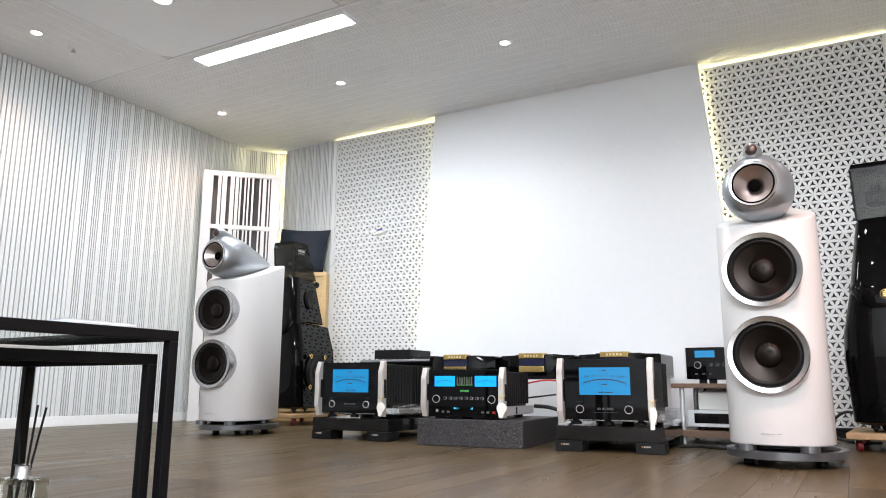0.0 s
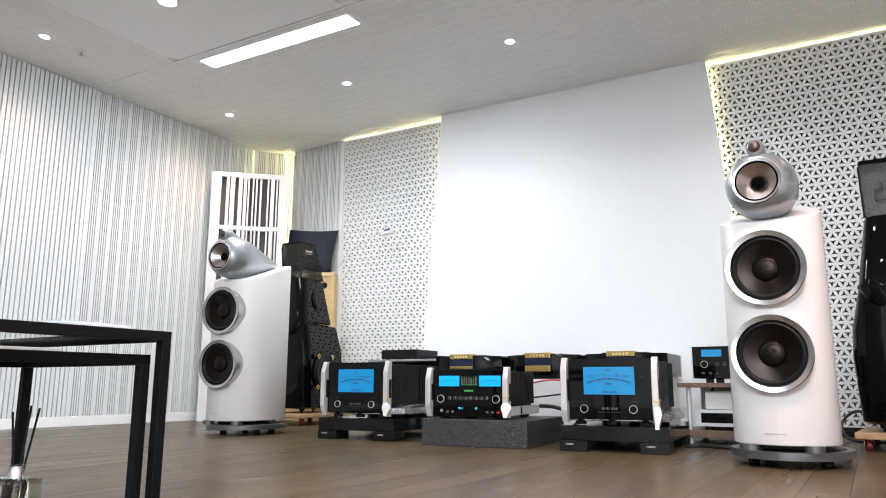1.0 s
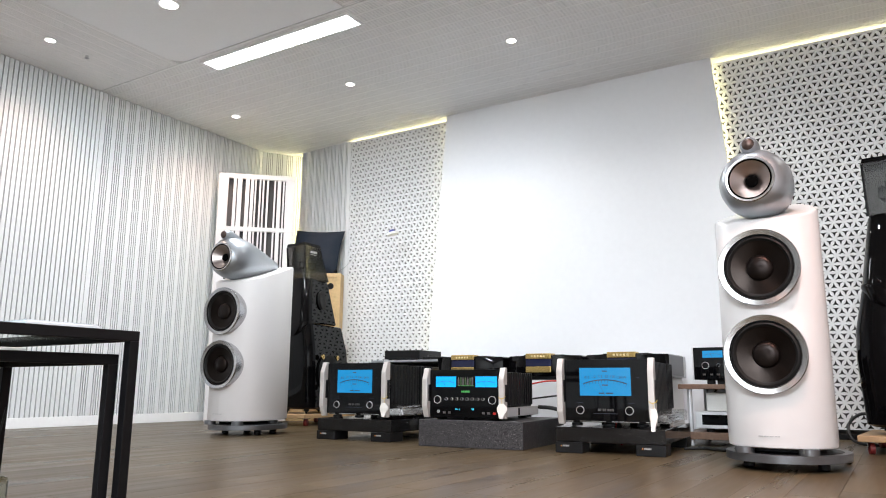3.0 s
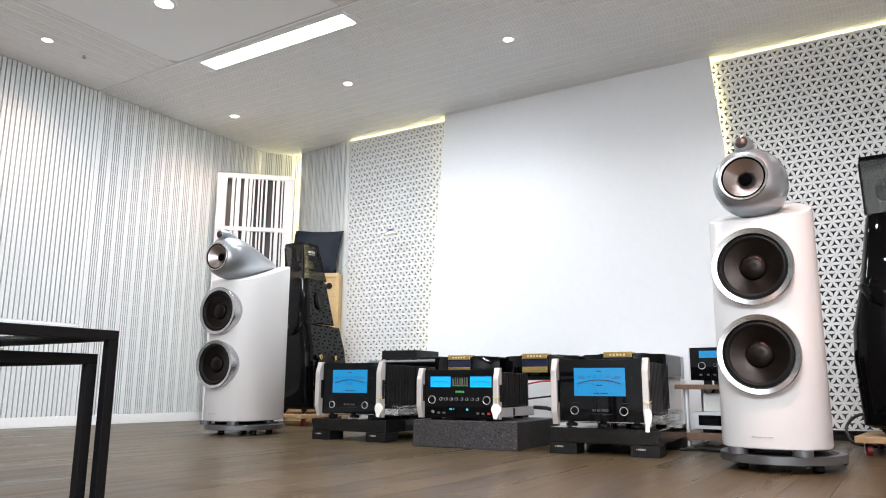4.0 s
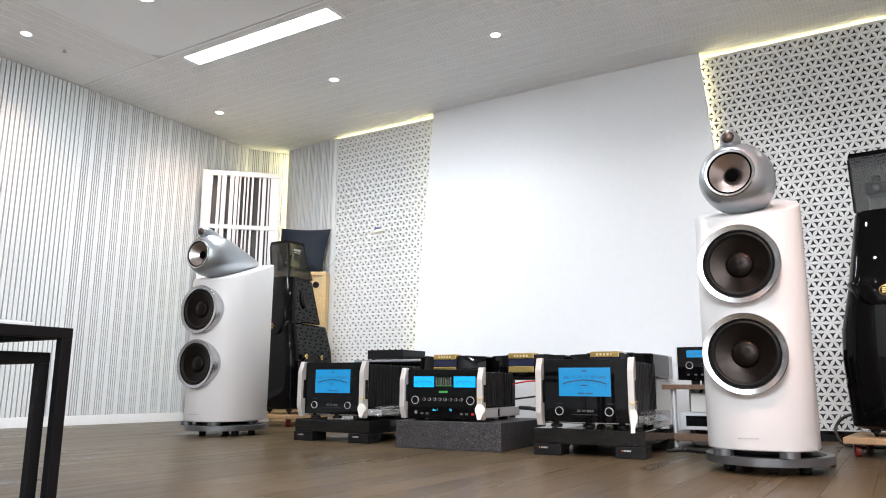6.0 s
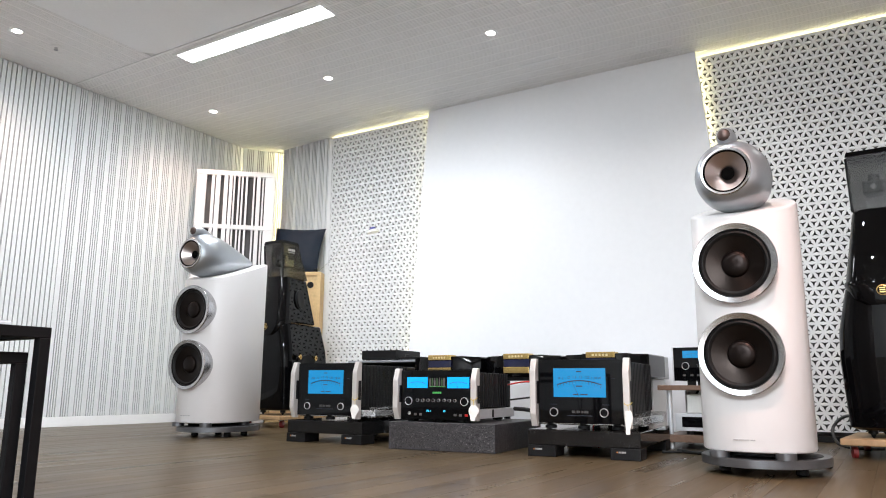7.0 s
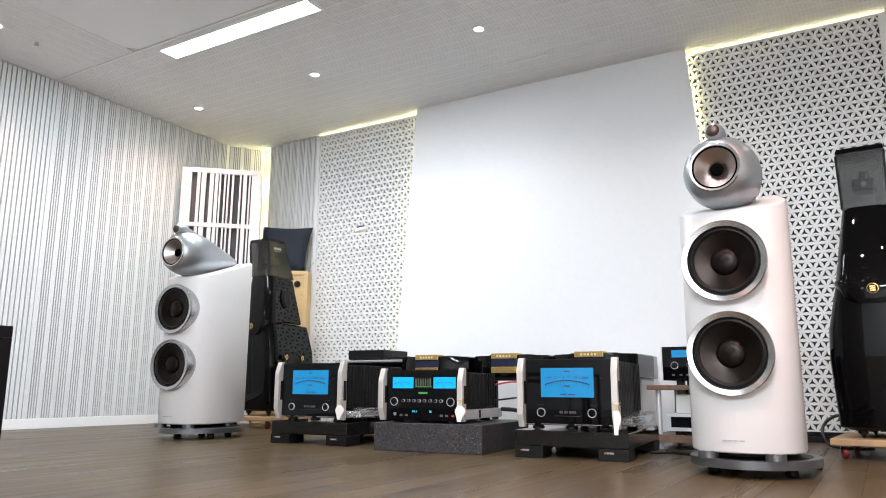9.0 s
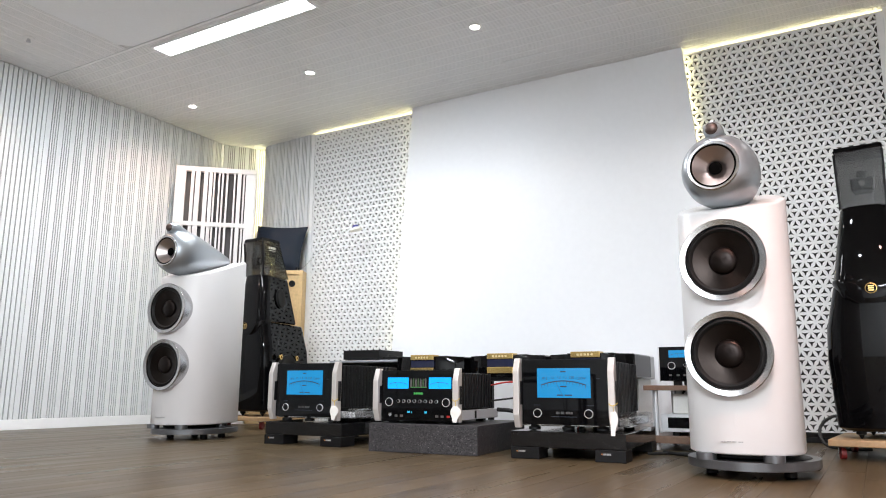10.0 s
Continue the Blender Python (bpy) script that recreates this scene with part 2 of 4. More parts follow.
def box(bm, x0, x1, y0, y1, z0, z1, bevel=0.0, seg=2, m=None):
    vs = [bm.verts.new((x, y, z)) for x in (x0, x1) for y in (y0, y1) for z in (z0, z1)]
    fs = [bm.faces.new([vs[i] for i in q]) for q in ((0, 1, 3, 2), (4, 6, 7, 5), (0, 4, 5, 1), (2, 3, 7, 6), (0, 2, 6, 4), (1, 5, 7, 3))]
    if bevel:
        es = list({e for f in fs for e in f.edges})
        got = bmesh.ops.bevel(bm, geom=es, offset=bevel, segments=seg, profile=0.5, affect="EDGES")
        vs = list({v for f in got["faces"] for v in f.verts} | {v for v in vs if v.is_valid})
    if m is not None:
        bmesh.ops.transform(bm, matrix=m, verts=vs)
    return bm


def boxed(*a, **k):
    return box(bmesh.new(), *a, **k)


def loft(rings, caps=True, closed=True, bm=None):
    bm = bm or bmesh.new()
    vr = [[bm.verts.new(p) for p in r] for r in rings]
    n = len(rings[0])
    for a, b in zip(vr, vr[1:]):
        for i in range(n if closed else n - 1):
            bm.faces.new((a[i], a[(i + 1) % n], b[(i + 1) % n], b[i]))
    if caps:
        bm.faces.new(vr[0])
        bm.faces.new(vr[-1])
    return bm


def lathe(prof, n=40, m=None, bm=None, caps=True):
    """Turns (radius, height) round z, then moves it by m."""
    m = m or Matrix()
    rings = [[m @ Vector((r * math.cos(2 * math.pi * i / n), r * math.sin(2 * math.pi * i / n), h)) for i in range(n)] for r, h in prof]
    return loft(rings, caps, True, bm)


def prism(pts, h0, h1, m=None, bm=None, bevel=0.0):
    """A polygon in x, y drawn out from h0 to h1 along z, moved by m."""
    bm = bm or bmesh.new()
    a = [bm.verts.new((x, y, h0)) for x, y in pts]
    b = [bm.verts.new((x, y, h1)) for x, y in pts]
    fs = [bm.faces.new(a), bm.faces.new(b)]
    n = len(pts)
    fs += [bm.faces.new((a[i], a[(i + 1) % n], b[(i + 1) % n], b[i])) for i in range(n)]
    vs = a + b
    if bevel:
        got = bmesh.ops.bevel(bm, geom=list({e for f in fs for e in f.edges}), offset=bevel, segments=2, profile=0.5, affect="EDGES")
        vs = list({v for f in got["faces"] for v in f.verts} | {v for v in vs if v.is_valid})
    if m is not None:
        bmesh.ops.transform(bm, matrix=m, verts=vs)
    return bm


def crumpled(x0, x1, y0, y1, z0, z1, crease, seed):
    """A loose wrapping with sharp creases."""
    bm = boxed(x0, x1, y0, y1, z0, z1)
    bmesh.ops.subdivide_edges(bm, edges=bm.edges[:], cuts=7, use_grid_fill=True)
    rnd = random.Random(seed)
    for v in bm.verts:
        v.co += Vector((rnd.uniform(-1, 1), rnd.uniform(-1, 1), rnd.uniform(-0.3, 1))) * crease
    bmesh.ops.triangulate(bm, faces=bm.faces[:])
    return bm


def tube(points, r, name, mat, parent=None, label="", n=8):
    """A round cable or rod through points, as a mesh."""
    pts = [Vector(p) for p in points]
    rings = []
    for i, p in enumerate(pts):
        d = (pts[min(i + 1, len(pts) - 1)] - pts[max(i - 1, 0)]).normalized()
        u = d.orthogonal().normalized() if i == 0 else (u - d * u.dot(d)).normalized()
        v = d.cross(u)
        rings.append([p + r * (math.cos(2 * math.pi * k / n) * u + math.sin(2 * math.pi * k / n) * v) for k in range(n)])
    return part(name, loft(rings), mat, parent, label, True)


def smooth_path(points, steps=8):
    """Catmull-Rom through points."""
    p = [Vector(q) for q in points]
    p = [2 * p[0] - p[1], *p, 2 * p[-1] - p[-2]]
    out = []
    for a, b, c, d in zip(p, p[1:], p[2:], p[3:]):
        for k in range(steps):
            t = k / steps
            out.append(0.5 * (2 * b + (c - a) * t + (2 * a - 5 * b + 4 * c - d) * t * t + (3 * b - a - 3 * c + d) * t ** 3))
    return out + [p[-2]]


def letters(text, size, mat, parent, m, name="lettering"):
    cu = bpy.data.curves.new(name, "FONT")
    cu.body, cu.size, cu.extrude, cu.align_x, cu.align_y = text, size, 0.0002, "CENTER", "CENTER"
    tmp = new("tmp_text", cu)
    me = bpy.data.meshes.new_from_object(tmp.evaluated_get(bpy.context.evaluated_depsgraph_get()))
    bpy.data.objects.remove(tmp)
    me.materials.clear()
    me.materials.append(mat)
    ob = new(name, me)
    ob.parent = parent
    ob.matrix_basis = m
    return ob




# ---- the room ----
XL, YF, XR, YB = -4.53, 5.36, 2.6, -3.2
part("floor_base", boxed(XL - 0.1, XR + 0.1, YB - 0.1, YF + 0.3, -0.1, -0.006), FLOOR_GAP)
floor_ob = bpy.data.objects["floor_base"]
floor_ob.name = "floor"
tagged(floor_ob, "brown oak plank floor with a dull shine", "floor", kind="structure")
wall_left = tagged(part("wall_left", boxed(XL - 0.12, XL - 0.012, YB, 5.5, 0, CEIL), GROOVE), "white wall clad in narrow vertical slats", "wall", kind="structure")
wall_front = tagged(part("wall_front", boxed(-3.90, XR + 0.12, 5.36, 5.5, 0, CEIL), PERF_BACK), "dark wall behind the perforated boards", "wall", kind="structure")
# side and rear walls are unseen, kept pale to bounce light onto the ceiling
tagged(part("wall_right", boxed(XR, XR + 0.12, YB, YF, 0, CEIL), PAINT), "plain white side wall out of view, added to close the room", "wall", kind="structure")
tagged(part("wall_back", boxed(XL, XR, YB - 0.12, YB, 0, CEIL), REAR_BOUNCE), "pale rear wall out of view, added to bounce light", "wall", kind="structure")

# slat rhythm: one wide board and three narrow ones
WIDE, THIN, GAP = 0.0355, 0.0100, 0.00725


def rhythm(length, start=0.0, boards=(WIDE, THIN, THIN, THIN), gap=GAP):
    """Board spans (a, b) along a grouped slat panel."""
    out, s = [], start
    while s < length:
        for w in boards:
            if s + w > 0 and s < length:
                out.append((max(s, 0), min(s + w, length)))
            s += w + gap
    return out


# ceiling: one mesh with slats along x near the screen, along y by the left wall, smooth board between
PX0, PX1, PY1, YSPLIT = -3.63, -2.17, 3.415, 3.43
FINE = (0.0230, 0.0095, 0.0095, 0.0095, 0.0095, 0.0095)
bm = bmesh.new()
box(bm, XL - 0.1, XR + 0.1, YB - 0.1, YF + 0.2, CEIL + 0.008, CEIL + 0.1)
part_ceiling = part("ceiling", bm, CEIL_GROOVE)
tagged(part_ceiling, "grey-white ceiling of narrow slat boards", "ceiling", kind="structure")
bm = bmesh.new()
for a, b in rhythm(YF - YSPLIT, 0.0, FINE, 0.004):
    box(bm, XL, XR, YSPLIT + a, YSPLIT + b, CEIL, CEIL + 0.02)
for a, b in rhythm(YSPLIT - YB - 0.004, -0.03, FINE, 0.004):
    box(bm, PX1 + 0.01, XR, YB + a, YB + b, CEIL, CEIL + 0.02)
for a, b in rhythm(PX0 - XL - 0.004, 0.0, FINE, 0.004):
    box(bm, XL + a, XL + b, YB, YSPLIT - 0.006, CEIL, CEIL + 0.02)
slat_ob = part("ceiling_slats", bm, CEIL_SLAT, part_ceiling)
slat_ob.data.materials.append(CEIL_GROOVE)      # board edges toned darker for the shade in the gaps
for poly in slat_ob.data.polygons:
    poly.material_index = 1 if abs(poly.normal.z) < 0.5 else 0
part("ceiling_board", prism([(PX0, YB), (PX1, YB), (PX1, PY1), (PX0 + 0.07, PY1), (PX0, PY1 - 0.07)], CEIL - 0.004, CEIL + 0.02), CEIL_PANEL, part_ceiling, "smooth grey-white ceiling board")

# baseboards
tagged(part("baseboard", boxed(XL - 0.012, XL + 0.004, YB, 5.10, 0, 0.068, 0.002), PAINT), "low white baseboard", "baseboard", kind="structure")
tagged(part("baseboard", boxed(-0.3, XR, 5.262, 5.274, 0, 0.032, 0.002), BLACK_MATTE), "thin black baseboard", "baseboard", kind="structure")


# ---- left corner: slat walls on the skew ----
def slat_wall(name, p0, p1, label, start=0.0):
    """A wall from p0 to p1 (floor plan) with grouped slats on its right-hand side, seen from the room."""
    a, b = Vector((*p0, 0)), Vector((*p1, 0))
    d = b - a
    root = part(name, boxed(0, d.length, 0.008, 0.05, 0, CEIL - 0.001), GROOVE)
    root.matrix_basis = pose(a.x, a.y, 0, 0, 0, math.degrees(math.atan2(d.y, d.x)))
    tagged(root, label, "wall", kind="structure")
    for s, e in rhythm(d.length, start):
        part("slat", boxed(s, e, 0, 0.012, 0.066, CEIL - 0.002), SLAT, root)
    part("kickboard", boxed(0, d.length, -0.004, 0.012, 0, 0.064), PAINT, root)
    return root


slat_wall("wall_corner", (-4.53, 5.10), (-4.20, 5.60), "skew corner wall of white slats lit by a warm strip")
tagged(part("wall_recess", boxed(-4.27, -3.80, 5.505, 5.60, 0, CEIL), PAINT), "plain white wall closing the corner recess", "wall", kind="structure")
slat_wall("wall_grey", (-4.245, 5.330), (-3.645, 5.285), "grey-white slat wall beside the perforated board", -0.03)


# ---- perforated boards ----
def perforated(name, x0, x1, y, z0, z1, phase=0, label=""):
    """A board pierced by up and down triangles with hollow sides."""
    side, thick = 0.0585, 0.012
    hgt = side * math.sqrt(3) / 2
    bm = bmesh.new()
    rows = int(math.ceil((z1 - z0) / hgt))
    cols = int((x1 - x0) / (side / 2)) + 2

    def cell(a, b, c):
        cen = (a + b + c) / 3
        hole = []
        for p, q in ((a, b), (b, c), (c, a)):
            hole.append(cen + (p - cen) * 0.66)
            hole.append(cen + ((p + q) / 2 - cen) * 0.40)
        outer = [bm.verts.new((p.x, y, p.y)) for p in (a, b, c)]
        h0 = [bm.verts.new((p.x, y, p.y)) for p in hole]
        h1 = [bm.verts.new((p.x, y + thick, p.y)) for p in hole]
        for k in range(3):
            i, j, mid = 2 * k, (2 * k + 2) % 6, 2 * k + 1
            bm.faces.new((outer[k], h0[i], h0[mid]))
            bm.faces.new((outer[k], h0[mid], outer[(k + 1) % 3]))
            bm.faces.new((outer[(k + 1) % 3], h0[mid], h0[j]))
        for k in range(6):
            bm.faces.new((h0[k], h1[k], h1[(k + 1) % 6], h0[(k + 1) % 6]))

    for r in range(rows):
        zb = z1 - (r + 1) * hgt
        zt = zb + hgt
        for c in range(-1, cols):
            xx = x0 + c * side / 2
            if xx < x0 - 0.001 or xx + side > x1 + 0.001 or zb < z0 - 0.02:
                continue
            if (c + r + phase) % 2:
                cell(Vector((xx, zb)), Vector((xx + side, zb)), Vector((xx + side / 2, zt)))
            else:
                cell(Vector((xx, zt)), Vector((xx + side / 2, zb)), Vector((xx + side, zt)))
    bmesh.ops.remove_doubles(bm, verts=bm.verts, dist=0.0002)
    root = part(name, bm, PERF)
    part("border", boxed(x0, x1, y - 0.002, y + thick + 0.002, z1 - 0.002, z1 + 0.007), PERF, root, "plain white border")
    part("border", boxed(x0 - 0.004, x0 + 0.034, y - 0.0025, y + thick, z0, z1 + 0.006), PERF, root, "plain white border")
    part("border", boxed(x1 - 0.034, x1 + 0.004, y - 0.0025, y + thick, z0, z1 + 0.006), PERF, root, "plain white border")
    tagged(root, label, "wall panel", kind="structure")
    return root


perforated("panel_left", -3.638, -2.50, 5.275, 0.03, 2.438, 0, "white wall board pierced with small triangles")
perforated("panel_right", -0.56, 0.63, 5.275, 0.03, 2.438, 1, "white wall board pierced with small triangles")
part("edge_strip", boxed(0.632, 0.66, 5.262, 5.36, 0, CEIL, 0.002), PAINT)
tagged(bpy.data.objects["edge_strip"], "white edge strip of the perforated board", "trim", kind="structure")
wall_far = tagged(part("wall_front_right", boxed(0.66, XR, 5.28, 5.36, 0, CEIL), PAINT), "plain white wall", "wall", kind="structure")

# screen board, wider at its foot, standing off the wall
SCR = [(-2.762, 0.0), (-0.268, 0.0), (-0.486, CEIL - 0.001), (-2.557, CEIL - 0.001)]
scr = part("screen", prism([(x, z) for x, z in SCR], 0, 0.03, pose(0, 5.24, 0, 90, 0, 0)), SCREEN)
tagged(scr, "large smooth white projection board wider at its foot", "screen", kind="structure")


def led_line(p, q, w, label, mat=LED):
    """A thin light strip from p to q in the wall plane."""
    p, q = Vector(p), Vector(q)
    d = (q - p).normalized()
    side = d.cross(Vector((0, 1, 0))).normalized() * w / 2
    fwd = Vector((0, 0.004, 0))
    bm = loft([[p - side - fwd, p + side - fwd, p + side + fwd, p - side + fwd], [q - side - fwd, q + side - fwd, q + side + fwd, q - side + fwd]])
    return tagged(part("light_strip", bm, mat), label, "light strip", "warm light strips of the wall", "structure")


led_line((-2.532, 5.262, CEIL - 0.03), (-2.719, 5.262, 0.15), 0.010, "warm light strip behind the edge of the screen board")
led_line((-0.516, 5.262, CEIL - 0.03), (-0.316, 5.262, 0.15), 0.010, "warm light strip behind the edge of the screen board")
led_line((-3.62, 5.318, 2.446), (-2.56, 5.318, 2.446), 0.014, "warm light strip behind the top of the perforated board", LED_SOFT)
led_line((-0.48, 5.318, 2.446), (0.62, 5.318, 2.446), 0.014, "warm light strip behind the top of the perforated board", LED_SOFT)
tagged(part("light_strip", boxed(-4.192, -4.188, 5.440, 5.465, 0.1, 2.45), LED_GAP), "warm upright light strip in the gap of the wall corner", "light strip", "warm light strips of the wall", "structure")
# two added blockers per cove keep strip light out of the pierced holes
for x0, x1 in ((-3.64, -2.50), (-0.56, 0.63)):
    tagged(part("cove_baffle", boxed(x0, x1, 5.296, 5.345, 2.408, 2.418), PAINT), "white baffle added under the cove light to block it", "trim", kind="structure")
    tagged(part("cove_light_block", boxed(x0, x1, 5.2895, 5.294, 2.30, 2.444), PERF_BACK), "grey strip added behind the pierced board to block light", "trim", kind="structure")
    tagged(part("cove_board", boxed(x0, x1, 5.345, 5.359, 2.36, CEIL - 0.001), PAINT), "white board of the light cove", "trim", kind="structure")

# ---- ceiling lamps ----
lp = thing("ceiling_panel_lamp", pose(-2.83, 3.557, CEIL), "long slim white panel lamp, lit, flush in the ceiling", "ceiling lamp")
bm = bmesh.new()
for a in ((-0.645, 0.645, -0.083, -0.066), (-0.645, 0.645, 0.066, 0.083), (-0.645, -0.628, -0.066, 0.066), (0.628, 0.645, -0.066, 0.066)):
    box(bm, *a, -0.010, 0.0)
part("frame", bm, PAINT, lp, "thin white frame")
part("diffuser", boxed(-0.628, 0.628, -0.066, 0.066, -0.006, 0.0), LAMP_WHITE, lp, "glowing white diffuser")
tagged(lp, group="long ceiling panel lamps")
# housings for the two added fill panels, both out of view
for lx, ly in ((-2.60, 1.25), (0.60, -1.40)):
    copy_thing(lp, pose(lx, ly, CEIL - 0.004))


def downlight(x, y, r=0.042):
    d = thing("downlight", pose(x, y, CEIL), "small round white recessed downlight, lit", "downlight", "ceiling downlights")
    part("trim_ring", lathe([(r * 0.72, -0.001), (r * 0.76, -0.006), (r, -0.006), (r * 1.04, -0.0005)], 32, caps=False), PAINT, d, "white trim ring", True)
    part("bulb", lathe([(r * 0.64, -0.004), (r * 0.40, -0.0045)], 32), DOWN_GLOW, d, "glowing bulb")
    return d


for dx, dy in (*DOWNLIGHTS, *NEAR_DOWNLIGHTS, (0.55, 1.9), (-4.0, 1.2)):
    downlight(dx, dy)
downlight(-3.01, 2.86, 0.07).matrix_basis = pose(-3.01, 2.86, CEIL - 0.006)
sp = thing("ceiling_sprinkler", pose(-4.045, 3.01, CEIL), "small white sprinkler head in the ceiling", "sprinkler")
part("plate", lathe([(0.034, 0), (0.034, -0.004), (0.028, -0.008), (0.012, -0.008)], 24), PAINT, sp, "", True)
part("nozzle", lathe([(0.010, -0.008), (0.010, -0.022), (0.014, -0.024), (0.014, -0.027)], 16), ALU, sp, "", True)
vent = thing("ceiling_slot", pose(-1.43, 4.838, CEIL), "small pale slot plate let into the ceiling", "ceiling vent")
part("plate", boxed(-0.15, 0.15, -0.018, 0.018, -0.003, 0.0, 0.001), PAINT, vent)
part("slot", boxed(-0.13, 0.13, -0.006, 0.006, -0.0045, -0.003), CEIL_PANEL, vent)


# ---- white floor speakers ----
def plan_half(y):
    """Half the width of the white cabinet at depth y from its front apex."""
    if y <= 0.17:
        u = 1 - y / 0.17
        return 0.182 * math.sqrt(max(0.0, 1 - u ** 2.4))
    u = min(1.0, (y - 0.17) / 0.34)
    return 0.182 - 0.10 * u ** 1.7


def white_speaker(m, label):
    sp = thing("floor_speaker", m, label, "loudspeaker", "pair of white floor speakers")
    ys = [0.0, 0.003, 0.012, 0.028, 0.05, 0.08, 0.12, 0.17, 0.23, 0.30, 0.37, 0.44, 0.49, 0.51]

    def top(y):
        return 0.895 + 0.160 * (y / 0.51) ** 1.02

    def ring(z, inset, slope):
        left, right = [], []
        for y in ys:
            yy = inset + y * (0.51 - 2 * inset) / 0.51
            w = max(plan_half(y) - inset, 0.0015)
            zz = top(yy) - z if slope else z
            right.append(Vector((w, yy + 0.032, zz)))
            left.append(Vector((-w, yy + 0.032, zz)))
        return right + left[::-1]

    rings = [ring(0.081, 0.010, False), ring(0.084, 0.003, False), ring(0.090, 0, False), ring(0.012, 0, True),
             ring(0.004, 0.003, True), ring(0.0, 0.010, True)]
    bm = loft(rings, caps=False)
    bm.verts.ensure_lookup_table()
    n, last = len(ys), (len(rings) - 1) * 2 * len(ys)
    for base in (0, last):
        for i in range(n - 1):
            bm.faces.new([bm.verts[base + k] for k in (i, i + 1, 2 * n - 2 - i, 2 * n - 1 - i)])
    part("cabinet", bm, WHITE_GLOSS, sp, "white satin lacquered curved cabinet", True)
    # bass drivers
    for z in (0.405, 0.716):
        f = pose(0, 0, z, 90, 0, 0)
        pod = part("woofer", lathe([(0.124, -0.105), (0.135, -0.04), (0.1385, -0.012), (0.1400, -0.005), (0.1390, -0.001), (0.137, 0.001), (0.120, -0.003), (0.118, -0.007), (0.1160, -0.020)], 64, f, caps=False),
                   SPUN, sp, "brushed aluminium driver ring", True)
        part("surround", lathe([(0.1162, -0.014), (0.112, -0.008), (0.106, -0.006), (0.100, -0.010), (0.0975, -0.015)], 56, f, caps=False), RUBBER, pod, "black rubber surround", True)
        part("cone", lathe([(0.098, -0.0145), (0.075, -0.020), (0.052, -0.0255), (0.046, -0.0275)], 56, f, caps=False), CONE, pod, "dark carbon cone", True)
        part("dust_cap", lathe([(0.047, -0.0275), (0.046, -0.0235), (0.040, -0.0185), (0.028, -0.0145), (0.012, -0.0125), (0.001, -0.0122)], 40, f), CAP, pod, "domed brown-black cap", True)
    # midrange head: teardrop on a sinking axis
    spine = [(-0.030, 0.080, 1.036), (-0.024, 0.093, 1.037), (0.0, 0.111, 1.040), (0.04, 0.124, 1.040), (0.09, 0.128, 1.039), (0.15, 0.121, 1.039),
             (0.22, 0.105, 1.037), (0.29, 0.082, 1.040), (0.36, 0.058, 1.043), (0.42, 0.038, 1.046), (0.465, 0.020, 1.049), (0.485, 0.004, 1.050)]
    rings = []
    for y, r, zc in spine:
        rings.append([Vector((r * math.cos(2 * math.pi * k / 48), y, zc + r * math.sin(2 * math.pi * k / 48))) for k in range(48)])
    head = part("midrange_head", loft(rings, caps=False), HEAD_GREY, sp, "silver-grey teardrop head", True)
    f = pose(0, -0.030, 1.036, 90 , 0, 0)
    part("cone_ring", lathe([(0.0855, -0.014), (0.0855, 0.002), (0.083, 0.005), (0.0765, 0.004), (0.0755, -0.004)], 56, f, caps=False), CHROME, head, "polished ring", True)
    part("cone_seal", lathe([(0.0752, 0.0005), (0.072, 0.0015), (0.069, -0.001)], 56, f, caps=False), BULLET, head, "thin black seal", True)
    part("cone", lathe([(0.0695, 0.0), (0.055, -0.012), (0.040, -0.026), (0.021, -0.040), (0.018, -0.043)], 56, f, caps=False), SILVER_CONE, head, "silver woven midrange cone", True)
    part("bullet", lathe([(0.023, -0.043), (0.022, -0.034), (0.017, -0.029), (0.008, -0.027), (0.001, -0.0265)], 28, f), BULLET, head, "black centre bullet", True)
    # tweeter on top
    spine = [(-0.018, 0.022, 1.172), (-0.012, 0.028, 1.172), (0.004, 0.0315, 1.172), (0.03, 0.0325, 1.171), (0.06, 0.028, 1.168), (0.10, 0.021, 1.162), (0.15, 0.013, 1.153), (0.19, 0.006, 1.145), (0.20, 0.001, 1.143)]
    rings = [[Vector((r * math.cos(2 * math.pi * k / 28), y, zc + r * math.sin(2 * math.pi * k / 28))) for k in range(28)] for y, r, zc in spine]
    tw = part("tweeter", loft(rings), HEAD_GREY, sp, "small silver-grey tweeter pod", True)
    part("tweeter_mesh", lathe([(0.022, 0.0), (0.019, 0.006), (0.011, 0.010), (0.001, 0.0115)], 24, pose(0, -0.018, 1.172, 90, 0, 0)), MESH_BROWN, tw, "domed metal mesh", True)
    part("tweeter_neck", loft([[Vector((0.012 * math.cos(a), 0.045 + 0.03 * math.sin(a), z)) for a in [2 * math.pi * k / 20 for k in range(20)]] for z in (1.130, 1.148)]), RUBBER, sp)
    part("head_gasket", loft([[Vector((w * math.cos(a), 0.14 + 0.05 * math.sin(a), z)) for a in [2 * math.pi * k / 32 for k in range(32)]] for w, z in ((0.040, 0.890), (0.036, 0.922))]), RUBBER, sp)
    # foot
    outline = []
    for k in range(64):
        a = 2 * math.pi * k / 64
        x, y = 0.208 * math.cos(a), 0.256 * math.sin(a)
        outline.append((x * (1 - 0.12 * max(0, math.sin(a)) ** 2), y + 0.292))

    def plate(z, s):
        return [Vector((x * s, 0.292 + (y - 0.292) * s, z)) for x, y in outline]
